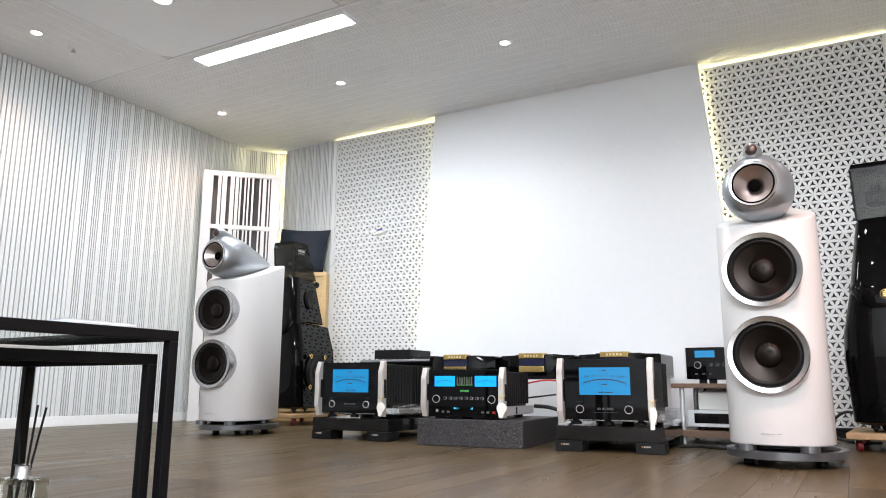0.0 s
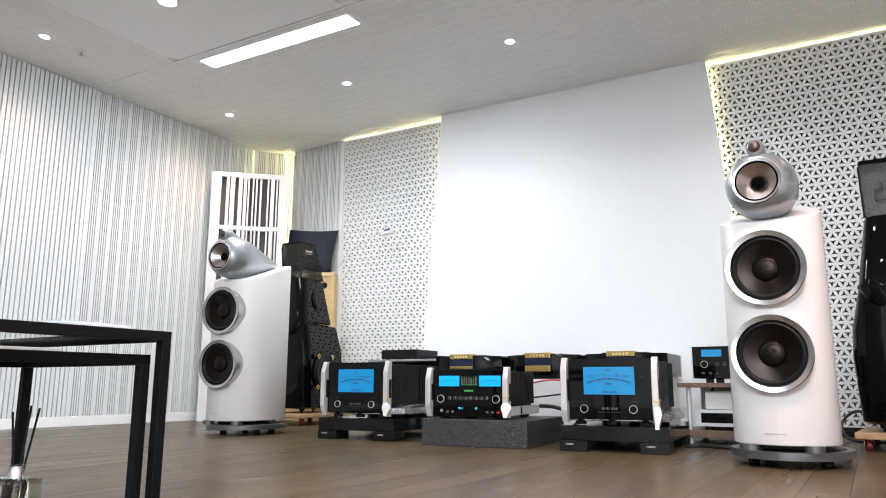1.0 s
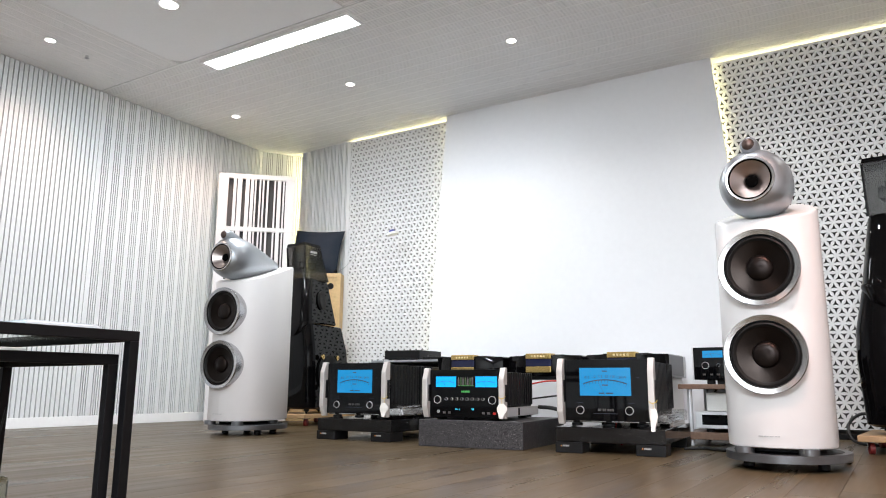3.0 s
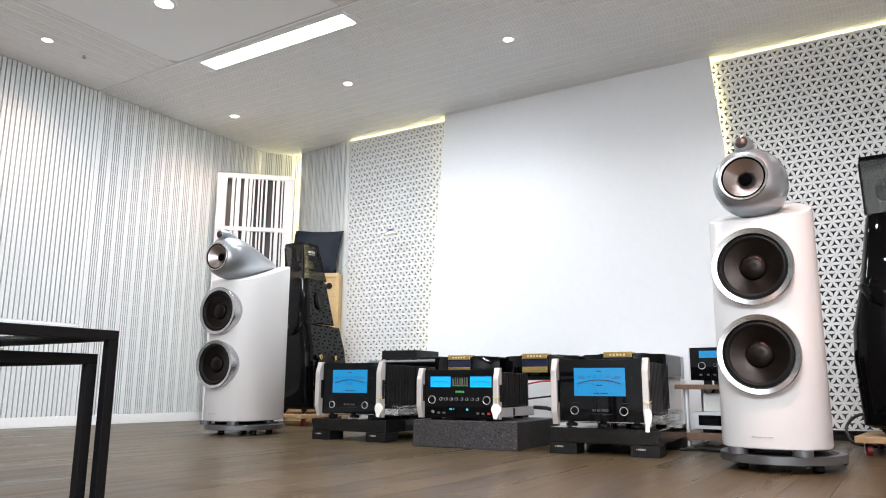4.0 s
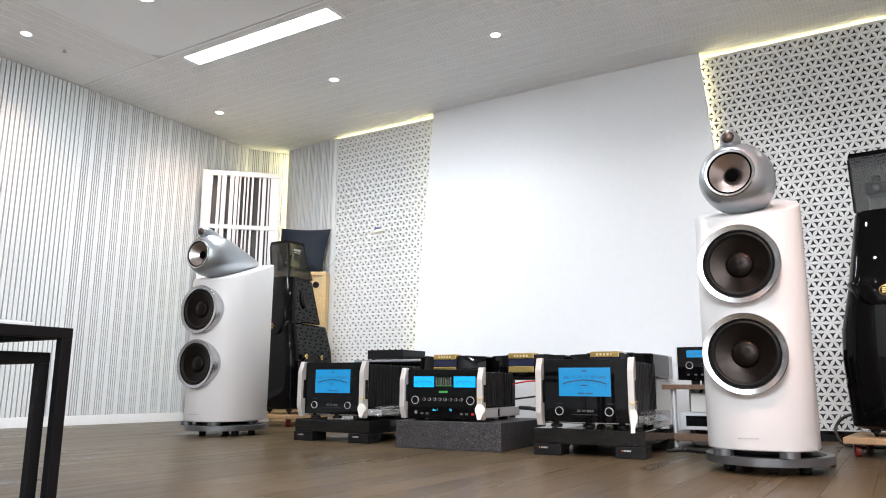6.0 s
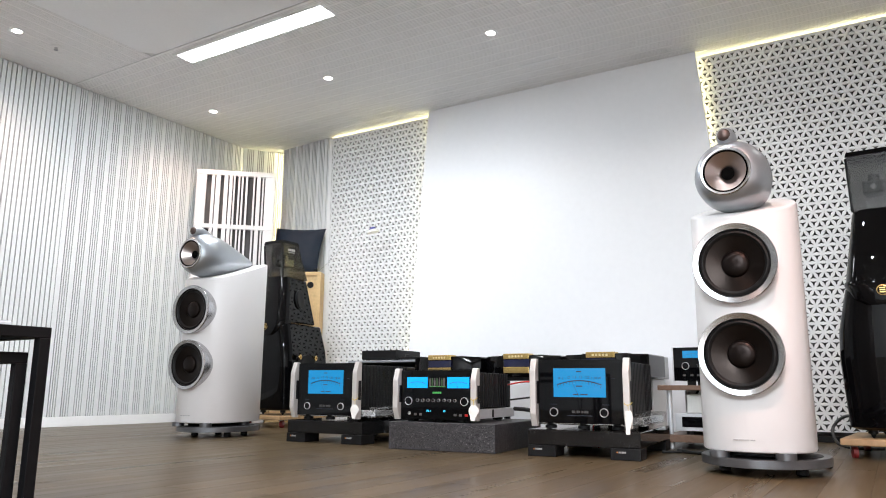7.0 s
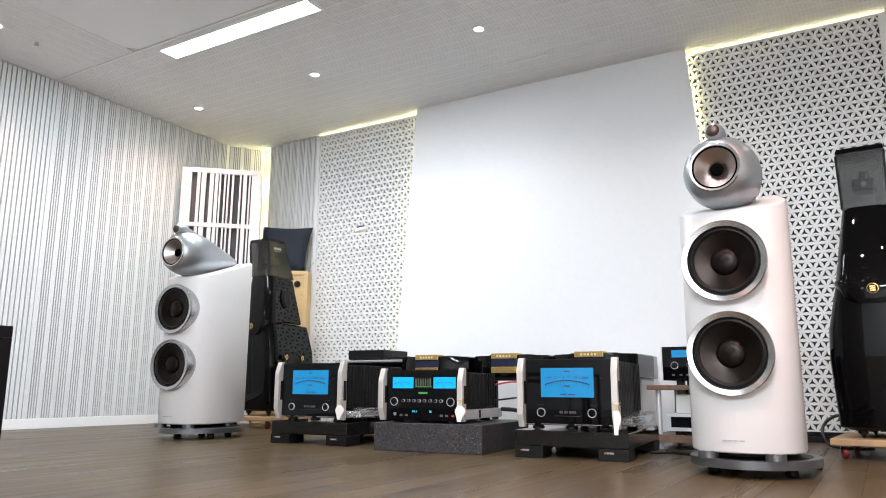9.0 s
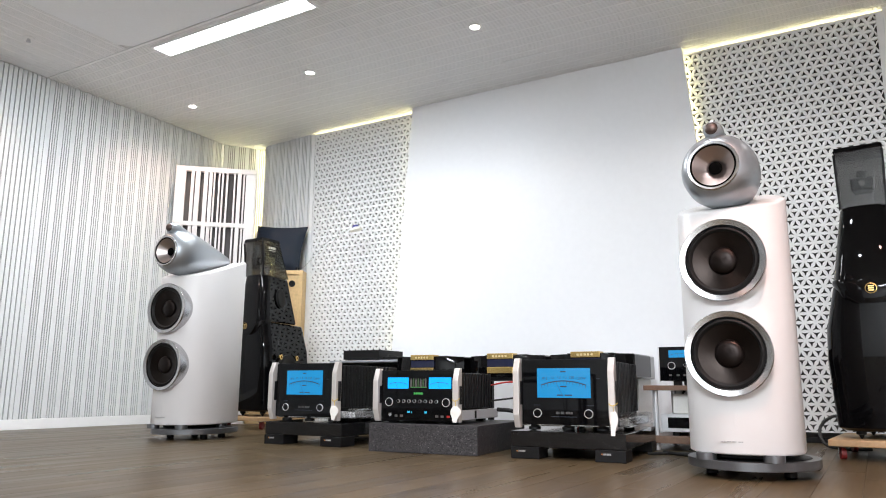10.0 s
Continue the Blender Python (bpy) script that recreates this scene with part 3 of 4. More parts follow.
    part("base_plate", loft([plate(0.031, 1.022), plate(0.0328, 1.03), plate(0.0588, 1.03), plate(0.0605, 1.022)]), BASE_GREY, sp, "rounded grey metal base plate", True)
    part("underplate", loft([plate(0.0602, 0.90), plate(0.0622, 0.88)]), BLACK_MATTE, sp)
    for x, y in ((-0.105, 0.075), (0.105, 0.075), (-0.085, 0.40), (0.085, 0.40)):
        part("column", lathe([(0.033, 0.061), (0.033, 0.084)], 28, pose(x, y, 0)), BASE_GREY, sp, "round grey metal column", True)
        part("foot", lathe([(0.016, 0.0), (0.020, 0.003), (0.020, 0.026), (0.011, 0.0315)], 20, pose(x * 1.2, y + (0.15 if y < 0.2 else -0.01), 0)), RUBBER, sp, "", True)
    part("plinth_core", boxed(-0.09, 0.09, 0.13, 0.36, 0.061, 0.084, 0.004), BLACK_MATTE, sp)
    bm = bmesh.new()
    for k, w in enumerate((0.010, 0.007, 0.009, 0.006, 0.008, 0.004, 0.009, 0.007)):
        box(bm, -0.046 + 0.009 * k, -0.046 + 0.009 * k + 0.8 * w, 0.0295, 0.0325, 0.1215, 0.1245)
    part("name_bars", bm, BAR_GREY, sp, "small grey print")
    return sp


white_speaker(pose(-0.003, 3.20, 0, 0, 0, -3), "white lacquered floor speaker with silver teardrop head, pink-tinted by warm light")
white_speaker(pose(-2.960, 3.345, 0, 0, 0, 4.5), "white lacquered floor speaker with silver teardrop head, before the corner")


# ---- black floor speakers on dollies ----
def black_speaker(m, label, side):
    sp = thing("tall_black_speaker", m, label, "loudspeaker", "pair of black tall speakers")

    def section(z, w, y0, y1, back):
        bend = [(w * 0.62, y0), (w, y0 + 0.075)]
        half = [(0.0, y0 - 0.004), (w * 0.35, y0 - 0.0025)]
        for k in range(7):                                   # rounded front corner
            a = math.pi / 2 * k / 6
            half.append((bend[0][0] + (w - bend[0][0]) * math.sin(a), bend[1][1] - (bend[1][1] - y0) * math.cos(a)))
        half += [(w - (y1 - y0 - 0.09) * 0.20, y1 - 0.02), (w * 0.40, y1)]
        pts = half + [(-x, y) for x, y in half[:0:-1]]
        return [Vector((x, y, z)) for x, y in pts]
    low = [(0.118, 0.160, 0.05, 0.50), (0.13, 0.186, 0.03, 0.52), (0.42, 0.199, 0.0, 0.55), (0.55, 0.192, 0.0, 0.54), (0.735, 0.152, 0.005, 0.50), (0.742, 0.142, 0.012, 0.49)]
    part("lower_cabinet", loft([section(z, w, a, b, 0.55) for z, w, a, b in low]), PIANO, sp, "glossy black bulging bass cabinet", True, 0.025)
    up = [(0.750, 0.142, 0.010, 0.42), (0.757, 0.148, 0.0, 0.43), (1.078, 0.099, 0.037, 0.345), (1.090, 0.093, 0.044, 0.335), (1.095, 0.06, 0.08, 0.28)]
    part("upper_cabinet", loft([section(z, w, a, b, 0.55) for z, w, a, b in up]), PIANO, sp, "glossy black tapered upper cabinet", True, 0.025)
    # collar with emblem
    part("collar", loft([section(z, w, a, b, 0.55) for z, w, a, b in ((0.655, 0.08, -0.012, 0.10), (0.68, 0.125, -0.016, 0.10), (0.75, 0.153, -0.012, 0.12), (0.762, 0.151, -0.008, 0.12))]), PIANO, sp, "glossy black collar", True)
    em = part("emblem", lathe([(0.023, -0.002), (0.023, 0.003), (0.0195, 0.004), (0.0185, 0.002)], 32, pose(0, -0.0165, 0.715, 90, 0, 0), caps=False), GOLD, sp, "round gold emblem ring", True)
    bm = bmesh.new()
    for z in (0.704, 0.713, 0.722):
        box(bm, -0.011, 0.011, -0.0195, -0.0165, z, z + 0.005)
    part("emblem_bars", bm, GOLD, em)
    # smoked head housing with tweeter column
    def frame_ring(z, w, y0, y1):
        return [Vector((x, y, z)) for x, y in ((-w, y0), (w, y0), (w * 0.92, y1), (-w * 0.92, y1))]
    top = part("head_housing", loft([frame_ring(1.086, 0.090, 0.045, 0.31), frame_ring(1.338, 0.093, 0.02, 0.20)], caps=False), SMOKED, sp, "smoked clear head housing")
    mod = top.modifiers.new("thickness", "SOLIDIFY")
    mod.thickness = 0.006
    part("head_lid", loft([frame_ring(1.338, 0.096, 0.016, 0.205), frame_ring(1.360, 0.090, 0.024, 0.195)]), PIANO, sp, "glossy black lid")
    for sx in (-1, 1):
        part("rail", loft([[Vector((sx * w + dx, y + dy, z)) for dx, dy in ((-0.005, -0.005), (0.005, -0.005), (0.005, 0.005), (-0.005, 0.005))] for z, w, y in ((1.085, 0.089, 0.045), (1.33, 0.094, 0.022))]), PIANO, top)
    part("tweeter_block", boxed(-0.045, 0.045, 0.10, 0.20, 1.175, 1.235, 0.008), BLACK_MATTE, sp, "black tweeter block")
    part("tweeter_cap", lathe([(0.022, 1.235), (0.022, 1.27), (0.014, 1.275)], 20, pose(0, 0.15, 0)), BLACK_MATTE, sp, "", True)
    for x in (-0.035, 0.035):
        part("post", lathe([(0.006, 1.10), (0.006, 1.18)], 12, pose(x, 0.14, 0)), ALU, sp, "thin steel post", True)
    part("tweeter_dome", lathe([(0.016, 0), (0.012, 0.006), (0.001, 0.009)], 20, pose(0, 0.10, 1.205, 90, 0, 0)), ALU, sp, "", True)
    bm = bmesh.new()
    for k in range(4):
        box(bm, 0.0915, 0.0945, 0.085 + 0.018 * k, 0.097 + 0.018 * k, 1.285, 1.301)
    box(bm, 0.0915, 0.0945, 0.085, 0.150, 1.272, 1.275)
    part("print_bars", bm, BAR_GREY, top, "small grey print")
    # side bass driver with gold bolts, side port
    for sx in side:
        f = Matrix.Translation((sx * 0.176, 0.25, 0.385)) @ Euler((0, 0, radians(sx * 14))).to_matrix().to_4x4() @ Euler((0, radians(90 * sx), 0)).to_matrix().to_4x4()
        w = part("side_woofer", lathe([(0.132, -0.02), (0.132, 0.006), (0.120, 0.008), (0.10, 0.001), (0.05, -0.010), (0.045, 0.0), (0.001, 0.005)], 48, f), RUBBER, sp, "matt black side bass driver", True)
        for k in range(4):
            a = radians(45 + 90 * k)
            part("bolt", lathe([(0.019, 0.0), (0.019, 0.010), (0.008, 0.011), (0.007, 0.004)], 18, f @ pose(0.158 * math.cos(a), 0.158 * math.sin(a), 0)), GOLD, w, "gold bolt", True)
        f2 = Matrix.Translation((sx * 0.108, 0.22, 0.93)) @ Euler((0, 0, radians(sx * 14))).to_matrix().to_4x4() @ Euler((0, radians(90 * sx - 8 * sx), 0)).to_matrix().to_4x4()
        part("side_port", lathe([(0.062, -0.02), (0.062, 0.004), (0.054, 0.005), (0.03, 0.001)], 36, f2 @ Matrix.Diagonal((1.15, 0.8, 1, 1))), RUBBER, sp, "oval matt black side port", True)
    for x, y in ((-0.10, 0.10), (0.10, 0.10), (-0.08, 0.42), (0.08, 0.42)):
        part("spike", lathe([(0.004, 0.084), (0.012, 0.100), (0.020, 0.102), (0.020, 0.125)], 16, pose(x, y, 0)), BLACK_MATTE, sp, "", True)
    return sp


def dolly(m, label):
    d = thing("speaker_dolly", m, label, "dolly", "pair of wooden dollies")
    part("board", boxed(-0.215, 0.215, -0.04, 0.56, 0.056, 0.084, 0.004), SHADED_PLYWOOD, d, "brown plywood board")
    for x in (-0.17, 0.17):
        for y in (0.03, 0.49):
            c = part("caster", boxed(x - 0.022, x + 0.022, y - 0.022, y + 0.022, 0.050, 0.056, 0.002), ALU, d, "small caster")
            part("wheel", lathe([(0.012, -0.011), (0.025, -0.010), (0.025, 0.010), (0.012, 0.011)], 24, pose(x, y, 0.025, 0, 90, 20)), WHEEL_RED, c, "red wheel", True)
            part("fork", boxed(x - 0.016, x - 0.0125, y - 0.012, y + 0.012, 0.02, 0.052, 0.001), ALU, c)
    return d


RB, LB = pose(0.425, 4.24, 0, 0, 0, -4), pose(-3.44, 4.43, 0, 0, 0, -2)
black_speaker(RB, "tall glossy black speaker with gold emblem on a wooden dolly", (1,))
black_speaker(LB, "tall glossy black speaker with gold emblem beside the corner", (1,))
dolly(RB, "brown plywood dolly with red casters under a black speaker")
dolly(LB, "brown plywood dolly with red casters in the corner")


# ---- amplifiers ----
def meter(root, x0, x1, z0, z1, mat, big):
    card = part("meter", boxed(x0, x1, -0.0025, 0.0, z0, z1), mat, root, "blue-lit power meter")
    cx, w, h = (x0 + x1) / 2, x1 - x0, z1 - z0
    bm = bmesh.new()
    n, y = 28, -0.0035
    rad = w * 1.2
    zc = z0 + h * 0.55 - rad
    arc = [radians(90 + 20.5 - 41 * k / n) for k in range(n + 1)]
    for a, b in zip(arc, arc[1:]):
        q = [Vector((cx + r * math.cos(t), y, zc + r * math.sin(t))) for r, t in ((rad, a), (rad, b), (rad + h * 0.035, b), (rad + h * 0.035, a))]
        bm.faces.new([bm.verts.new(p) for p in q])
    for k in range(0, n + 1, 2):
        a, ln = arc[k], h * (0.10 if k % 4 == 0 else 0.06)
        d = Vector((math.cos(a), 0, math.sin(a)))
        s = Vector((-d.z, 0, d.x)) * w * 0.0035
        o = Vector((cx, y, zc))
        bm.faces.new([bm.verts.new(o + d * (rad - ln) - s), bm.verts.new(o + d * (rad - ln) + s), bm.verts.new(o + d * rad + s), bm.verts.new(o + d * rad - s)])
    part("scale", bm, BAR_DARK, card)
    a = radians(118)
    bm = bmesh.new()
    d, o = Vector((math.cos(a), 0, math.sin(a))), Vector((cx, -0.0045, z0 + h * 0.02))
    s = Vector((-d.z, 0, d.x)) * 0.0006
    ln = h * 0.52
    bm.faces.new([bm.verts.new(o - s), bm.verts.new(o + s), bm.verts.new(o + d * ln + s), bm.verts.new(o + d * ln - s)])
    part("needle", bm, BAR_DARK, card)
    if big:
        for k, t in enumerate((".012", ".12", "1.2", "12", "120", "1.2KW")):
            letters(t, h * 0.125, BAR_DARK, card, pose(cx + w * (-0.355, -0.215, -0.085, 0.035, 0.155, 0.325)[k], -0.004, z0 + h * (0.64 + 0.05 * math.sin(math.pi * (k + 0.5) / 6)), 90, 0, 0), "scale_numbers")
        bm = bmesh.new()
        for x, z, l in ((0, 0.86, 0.10), (0, 0.36, 0.12), (-0.07, 0.07, 0.11), (0.09, 0.07, 0.14)):
            box(bm, cx + x * w - l * w / 2, cx + x * w + l * w / 2, -0.004, -0.003, z0 + z * h, z0 + z * h + h * 0.04)
        part("print_bars", bm, BAR_DARK, card)
    return card


def knob(root, x, z, r, y=0.0):
    f = pose(x, y, z, 90, 0, 0)
    k = part("knob", lathe([(r * 0.98, 0), (r, 0.004), (r * 0.98, 0.006), (r * 0.93, 0.008), (r * 0.85, 0.007)], 36, f, caps=False), KNOB_RING, root, "silver ringed knob", True)
    part("knob_face", lathe([(r * 0.86, 0.007), (r * 0.83, 0.0055), (0.001, 0.0055)], 28, f), BLACK_GLASS, k, "black knob face", True)
    part("knob_mark", boxed(-r * 0.07, r * 0.07, -0.001, 0.0, r * 0.25, r * 0.75, m=pose(x, y - 0.0058, z, 0, 35, 0)), BAR_GREY, k)
    return k


def handle(root, x, h, inner):
    """Angular silver end piece of the front; inner: +1 when the glass lies to its right."""
    pts = [(0.012, 0.0), (-0.014, 0.0), (-0.036, 0.055), (-0.036, h - 0.055), (-0.014, h), (0.012, h)]
    m = Matrix(((0, 0, 1, x), (1, 0, 0, 0), (0, 1, 0, 0), (0, 0, 0, 1)))
    ob = part("handle", prism(pts, -0.0135, 0.0135, m, bevel=0.003), HANDLE_SILVER, root, "angular silver handle")
    part("grip", boxed(x - 0.0147, x + 0.0147, -0.018, 0.008, h * 0.33, h * 0.67, 0.002), BLACK_MATTE, ob, "black grip inset")
    return ob


def power_amp(m, label, depth=0.62):
    """Black glass power amplifier; origin at the left end of the front, on its stand."""
    H, W = 0.293, 0.445
    am = thing("power_amplifier", m, label, "amplifier", "blue-meter power amplifiers")
    z0 = 0.012
    gl = part("front_glass", boxed(0.036, W - 0.036, -0.006, 0.012, z0 + 0.014, z0 + H - 0.008, 0.002), BLACK_GLASS, am, "black glass front")
    for hx, inn in ((0.018, 1), (W - 0.018, -1)):
        o = handle(am, hx, H, inn)
        o.matrix_basis = pose(0, 0, z0 - 0.002)
    g = pose(0, -0.0065, 0)
    mt = meter(am, 0.106, 0.336, 0.137, 0.260, METER_BLUE, True)
    mt.matrix_basis = g
    for x in (0.106, 0.326):
        k = knob(am, x, 0.073, 0.0185)
        k.matrix_basis = g
    bm = bmesh.new()
    for k, w in enumerate((0.014, 0.004, 0.008, 0.004, 0.008, 0.008, 0.008)):
        box(bm, 0.186 + 0.0105 * k, 0.186 + 0.0105 * k + min(w, 0.0085), -0.0085, -0.0065, 0.070, 0.080)
    part("name_bars", bm, BAR_DIM, am, "grey name print")
    for x, z, l in ((0.090, 0.105, 0.028), (0.320, 0.105, 0.028), (0.165, 0.058, 0.11), (0.362, 0.215, 0.012)):
        part("fine_print", boxed(x, x + l, -0.0082, -0.0065, z, z + 0.0022), BAR_DARK, am)
    part("body", boxed(0.045, W - 0.045, 0.012, depth, 0.045, H - 0.004, 0.004), BLACK_MATTE, am, "black body")
    for sx, x0 in ((-1, 0.012), (1, W - 0.045)):
        for k in range(15):
            y = 0.035 + k * 0.031
            part("heatsink_fin", boxed(x0, x0 + 0.033, y, y + (0.025 if k < 9 else 0.012), 0.075, H - 0.006, 0.002), BLACK_MATTE, am)
    part("chassis", boxed(0.020, W - 0.020, 0.035, depth + 0.03, 0.018, 0.055, 0.003), CHROME, am, "polished steel chassis tray")
    part("chassis_rail", boxed(W - 0.02, W + 0.022, 0.10, depth - 0.06, 0.020, 0.056, 0.004), CHROME, am, "polished steel side rail")
    part("film_wrap", crumpled(W - 0.012, W + 0.034, 0.085, depth - 0.045, 0.016, 0.068, 0.0035, 5), FILM, am, "clear wrapping film")
    for x in (0.075, 0.222, W - 0.075):
        for y in (0.045, depth - 0.05):
            part("foot", lathe([(0.020, -0.014), (0.026, -0.012), (0.026, -0.002), (0.018, 0.002), (0.018, 0.013)], 24, pose(x, y, 0.016)), BLACK_MATTE, am, "", True)
    return am


def granite_stand(m, label, w=0.482, d=0.69):
    st = thing("amplifier_stand", m, label, "stand", "granite amplifier stands")
    part("slab", boxed(0, w, 0, d, 0.048, 0.113, 0.004), GRANITE, st, "polished black granite slab")
    for x in (0.0, w - 0.124):
        for y in (-0.004, d - 0.124):
            ft = part("foot_block", boxed(x, x + 0.124, y, y + 0.12, 0, 0.0475, 0.002), BLACK_MATTE, st, "black foot block")
            if y < 0.1:
                bm = bmesh.new()
                for k, l in enumerate((0.005, 0.005, 0.006, 0.005, 0.004)):
                    box(bm, x + 0.034 + 0.0065 * k, x + 0.034 + 0.0065 * k + l, y - 0.0012, y + 0.001, 0.028, 0.035)
                part("label_bars", bm, BAR_GREY, ft, "small pale print")
                part("label_mark", boxed(x + 0.026, x + 0.030, y - 0.0012, y + 0.001, 0.029, 0.034), ORANGE_P, ft, "small orange mark")
    return st


def hanging_tag(m, label, drop=0.095, wide=1.0):
    t = thing("hanging_tag", m, label, "tag", "paper tags on amplifiers")
    part("string", prism([(-0.001, 0), (0.001, 0), (0.001, 0.03), (-0.001, 0.03)], -0.001, 0.001, pose(0, 0, 0, 90, 0, 0)), STRING, t)
    tube(smooth_path([(-0.018, 0.006, 0.034), (-0.012, -0.004, 0.030), (0, -0.006, 0.026), (0.012, -0.004, 0.031), (0.016, 0.006, 0.038)]), 0.0018, "loop", STRING, t, "yellow string")
    rings = []
    for k in range(9):
        u = k / 8
        w = 0.007 + 0.007 * math.sin(math.pi * min(1, u * 1.3 + 0.1)) + 0.002
        w *= wide * (1 if wide == 1 else math.sin(math.pi * (0.08 + 0.86 * u)) ** 0.4)
        z = 0.004 - drop * u
        o = 0.003 * math.sin(5 * u)
        rings.append([Vector((o - w, -0.006, z)), Vector((o, -0.0105 - 0.002 * math.sin(7 * u), z)), Vector((o + w, -0.006, z)), Vector((o, -0.003, z))])
    part("tag", loft(rings), PAPER, t, "rolled white paper tag", True)
    return t


def on(m, x, y, z, rz=0):
    return m @ pose(x, y, z, 0, 0, rz)


SR = pose(-0.948, 3.545, 0, 0, 0, 5.0)
granite_stand(SR, "black granite amplifier stand on block feet")
power_amp(on(SR, 0.002, 0.045, 0.1135), "black glass power amplifier with large blue meter, on a granite stand")
hanging_tag(on(SR, 0.002 + 0.435, 0.0, 0.195), "rolled white paper tag on yellow string, hung on an amplifier handle")
SL = pose(-2.358, 3.545, 0, 0, 0, 3.0)
granite_stand(SL, "black granite amplifier stand on block feet, near the corner")
power_amp(on(SL, -0.006, 0.045, 0.1135), "black glass power amplifier with large blue meter, near the corner")
hanging_tag(on(SL, -0.006 + 0.440, 0.002, 0.195), "white oval paper tag on an amplifier handle", 0.070, 1.7)

# speckled plinth with the integrated amplifier
PM = pose(-1.647, 3.483, 0, 0, 0, 5)
pl = thing("speckled_plinth", PM, "dark grey speckled stone plinth on the floor", "plinth")
part("block", boxed(0, 0.547, 0, 0.62, 0, 0.127, 0.003), SPECKLED, pl)
bm = bmesh.new()
rnd = random.Random(4)
for k in range(520):
    x, z, r = rnd.uniform(0.006, 0.54), rnd.uniform(0.005, 0.122), rnd.uniform(0.0006, 0.0019)
    a0 = rnd.random() * 6
    pts = [bm.verts.new((x + r * math.cos(a0 + i * 1.257), -0.0004, z + 0.8 * r * math.sin(a0 + i * 1.257))) for i in range(5)]
    bm.faces.new(pts)
part("stone_chips", bm, material("pale_stone_chip", (0.17, 0.165, 0.16), 0.4, vary=0.5, fine=120), pl, "pale stone chips")


def integrated_amp(m, label):
    H, W, depth = 0.240, 0.445, 0.44
    am = thing("integrated_amplifier", m, label, "amplifier")
    z0 = 0.012
    part("front_glass", boxed(0.034, W - 0.034, -0.006, 0.012, z0, z0 + H - 0.010, 0.002), BLACK_GLASS, am, "black glass front")
    for hx, inn in ((0.017, 1), (W - 0.017, -1)):
        o = handle(am, hx, H, inn)
        o.matrix_basis = pose(0, 0, z0 - 0.002)
    g = pose(0, -0.0065, 0)
    for a, b in ((0.068, 0.178), (0.284, 0.396)):
        meter(am, a, b, 0.158, 0.209, METER_CYAN, False).matrix_basis = g
    tw = part("tube_window", boxed(0.185, 0.277, -0.008, -0.0062, 0.162, 0.214), BLACK_GLASS, am, "dark window with lit valves")
    rnd = random.Random(8)
    for k in range(7):
        x = 0.192 + 0.0125 * k
        part("valve", lathe([(0.0045, 0.164), (0.0045, 0.190 + 0.012 * rnd.random()), (0.001, 0.206)], 10, pose(x, -0.0085, 0) @ Matrix.Diagonal((1, 0.25, 1, 1))), TUBE_GLOW if k % 2 else SLOT_DARK, tw)
    part("valve_glow", boxed(0.188, 0.274, -0.0092, -0.008, 0.163, 0.1665), GREEN_GLOW, tw, "green glow line")
    bm = bmesh.new()
    for k in range(5):
        box(bm, 0.206 + 0.0095 * k, 0.2135 + 0.0095 * k, -0.008, -0.0062, 0.132, 0.141)
    part("name_bars", bm, GREEN_GLOW, am, "green lit print")
    for x in (0.078, 0.372):
        knob(am, x, 0.097, 0.0195).matrix_basis = g
    for k in range(8):
        knob(am, 0.127 + 0.0281 * k, 0.101, 0.0072).matrix_basis = g
    letters("IN. 1", 0.013, CYAN_TEXT, am, pose(0.186, -0.0075, 0.052, 90, 0, 0), "display_digits")
    letters("55", 0.013, CYAN_TEXT, am, pose(0.268, -0.0075, 0.052, 90, 0, 0), "display_digits")
    for x in (0.115, 0.143, 0.325, 0.352):
        part("button", boxed(x - 0.007, x + 0.007, -0.0105, -0.006, 0.030, 0.040, 0.001), SLOT_DARK, am)
    part("power_button", boxed(0.375, 0.390, -0.0105, -0.006, 0.030, 0.040, 0.001), RED_P, am, "red power button")
    part("headphone_jack", lathe([(0.008, 0), (0.008, 0.004), (0.004, 0.004), (0.004, 0.001)], 16, pose(0.083, -0.006, 0.040, 90, 0, 0)), ALU, am, "", True)
    part("body", boxed(0.045, W - 0.045, 0.012, depth, 0.055, H - 0.008, 0.004), BLACK_MATTE, am, "black body")
    for x0 in (0.012, W - 0.042):
        for k in range(12):
            y = 0.03 + k * 0.031
            part("heatsink_fin", boxed(x0, x0 + 0.030, y, y + (0.025 if k < 7 else 0.012), 0.072, H - 0.010, 0.002), BLACK_MATTE, am)
    part("chassis", boxed(0.018, W - 0.018, 0.014, depth + 0.05, 0.018, 0.062, 0.003), SILVER_FACE, am, "silver steel chassis tray")
    part("chassis_slot", boxed(W - 0.019, W - 0.0165, 0.19, 0.21, 0.022, 0.058), RUBBER, am)
    for x in (0.075, 0.222, W - 0.075):
        for y in (0.045, depth - 0.04):
            part("foot", boxed(x - 0.02, x + 0.02, y - 0.02, y + 0.02, 0.002, 0.019, 0.003), RUBBER, am)
    return am


integrated_amp(on(PM, 0.008, 0.045, 0.1265), "black glass integrated amplifier with two cyan meters, on a speckled plinth")
hanging_tag(on(PM, 0.442, 0.004, 0.205), "white oval paper tag on yellow string, hung on an amplifier handle", 0.070, 1.7)


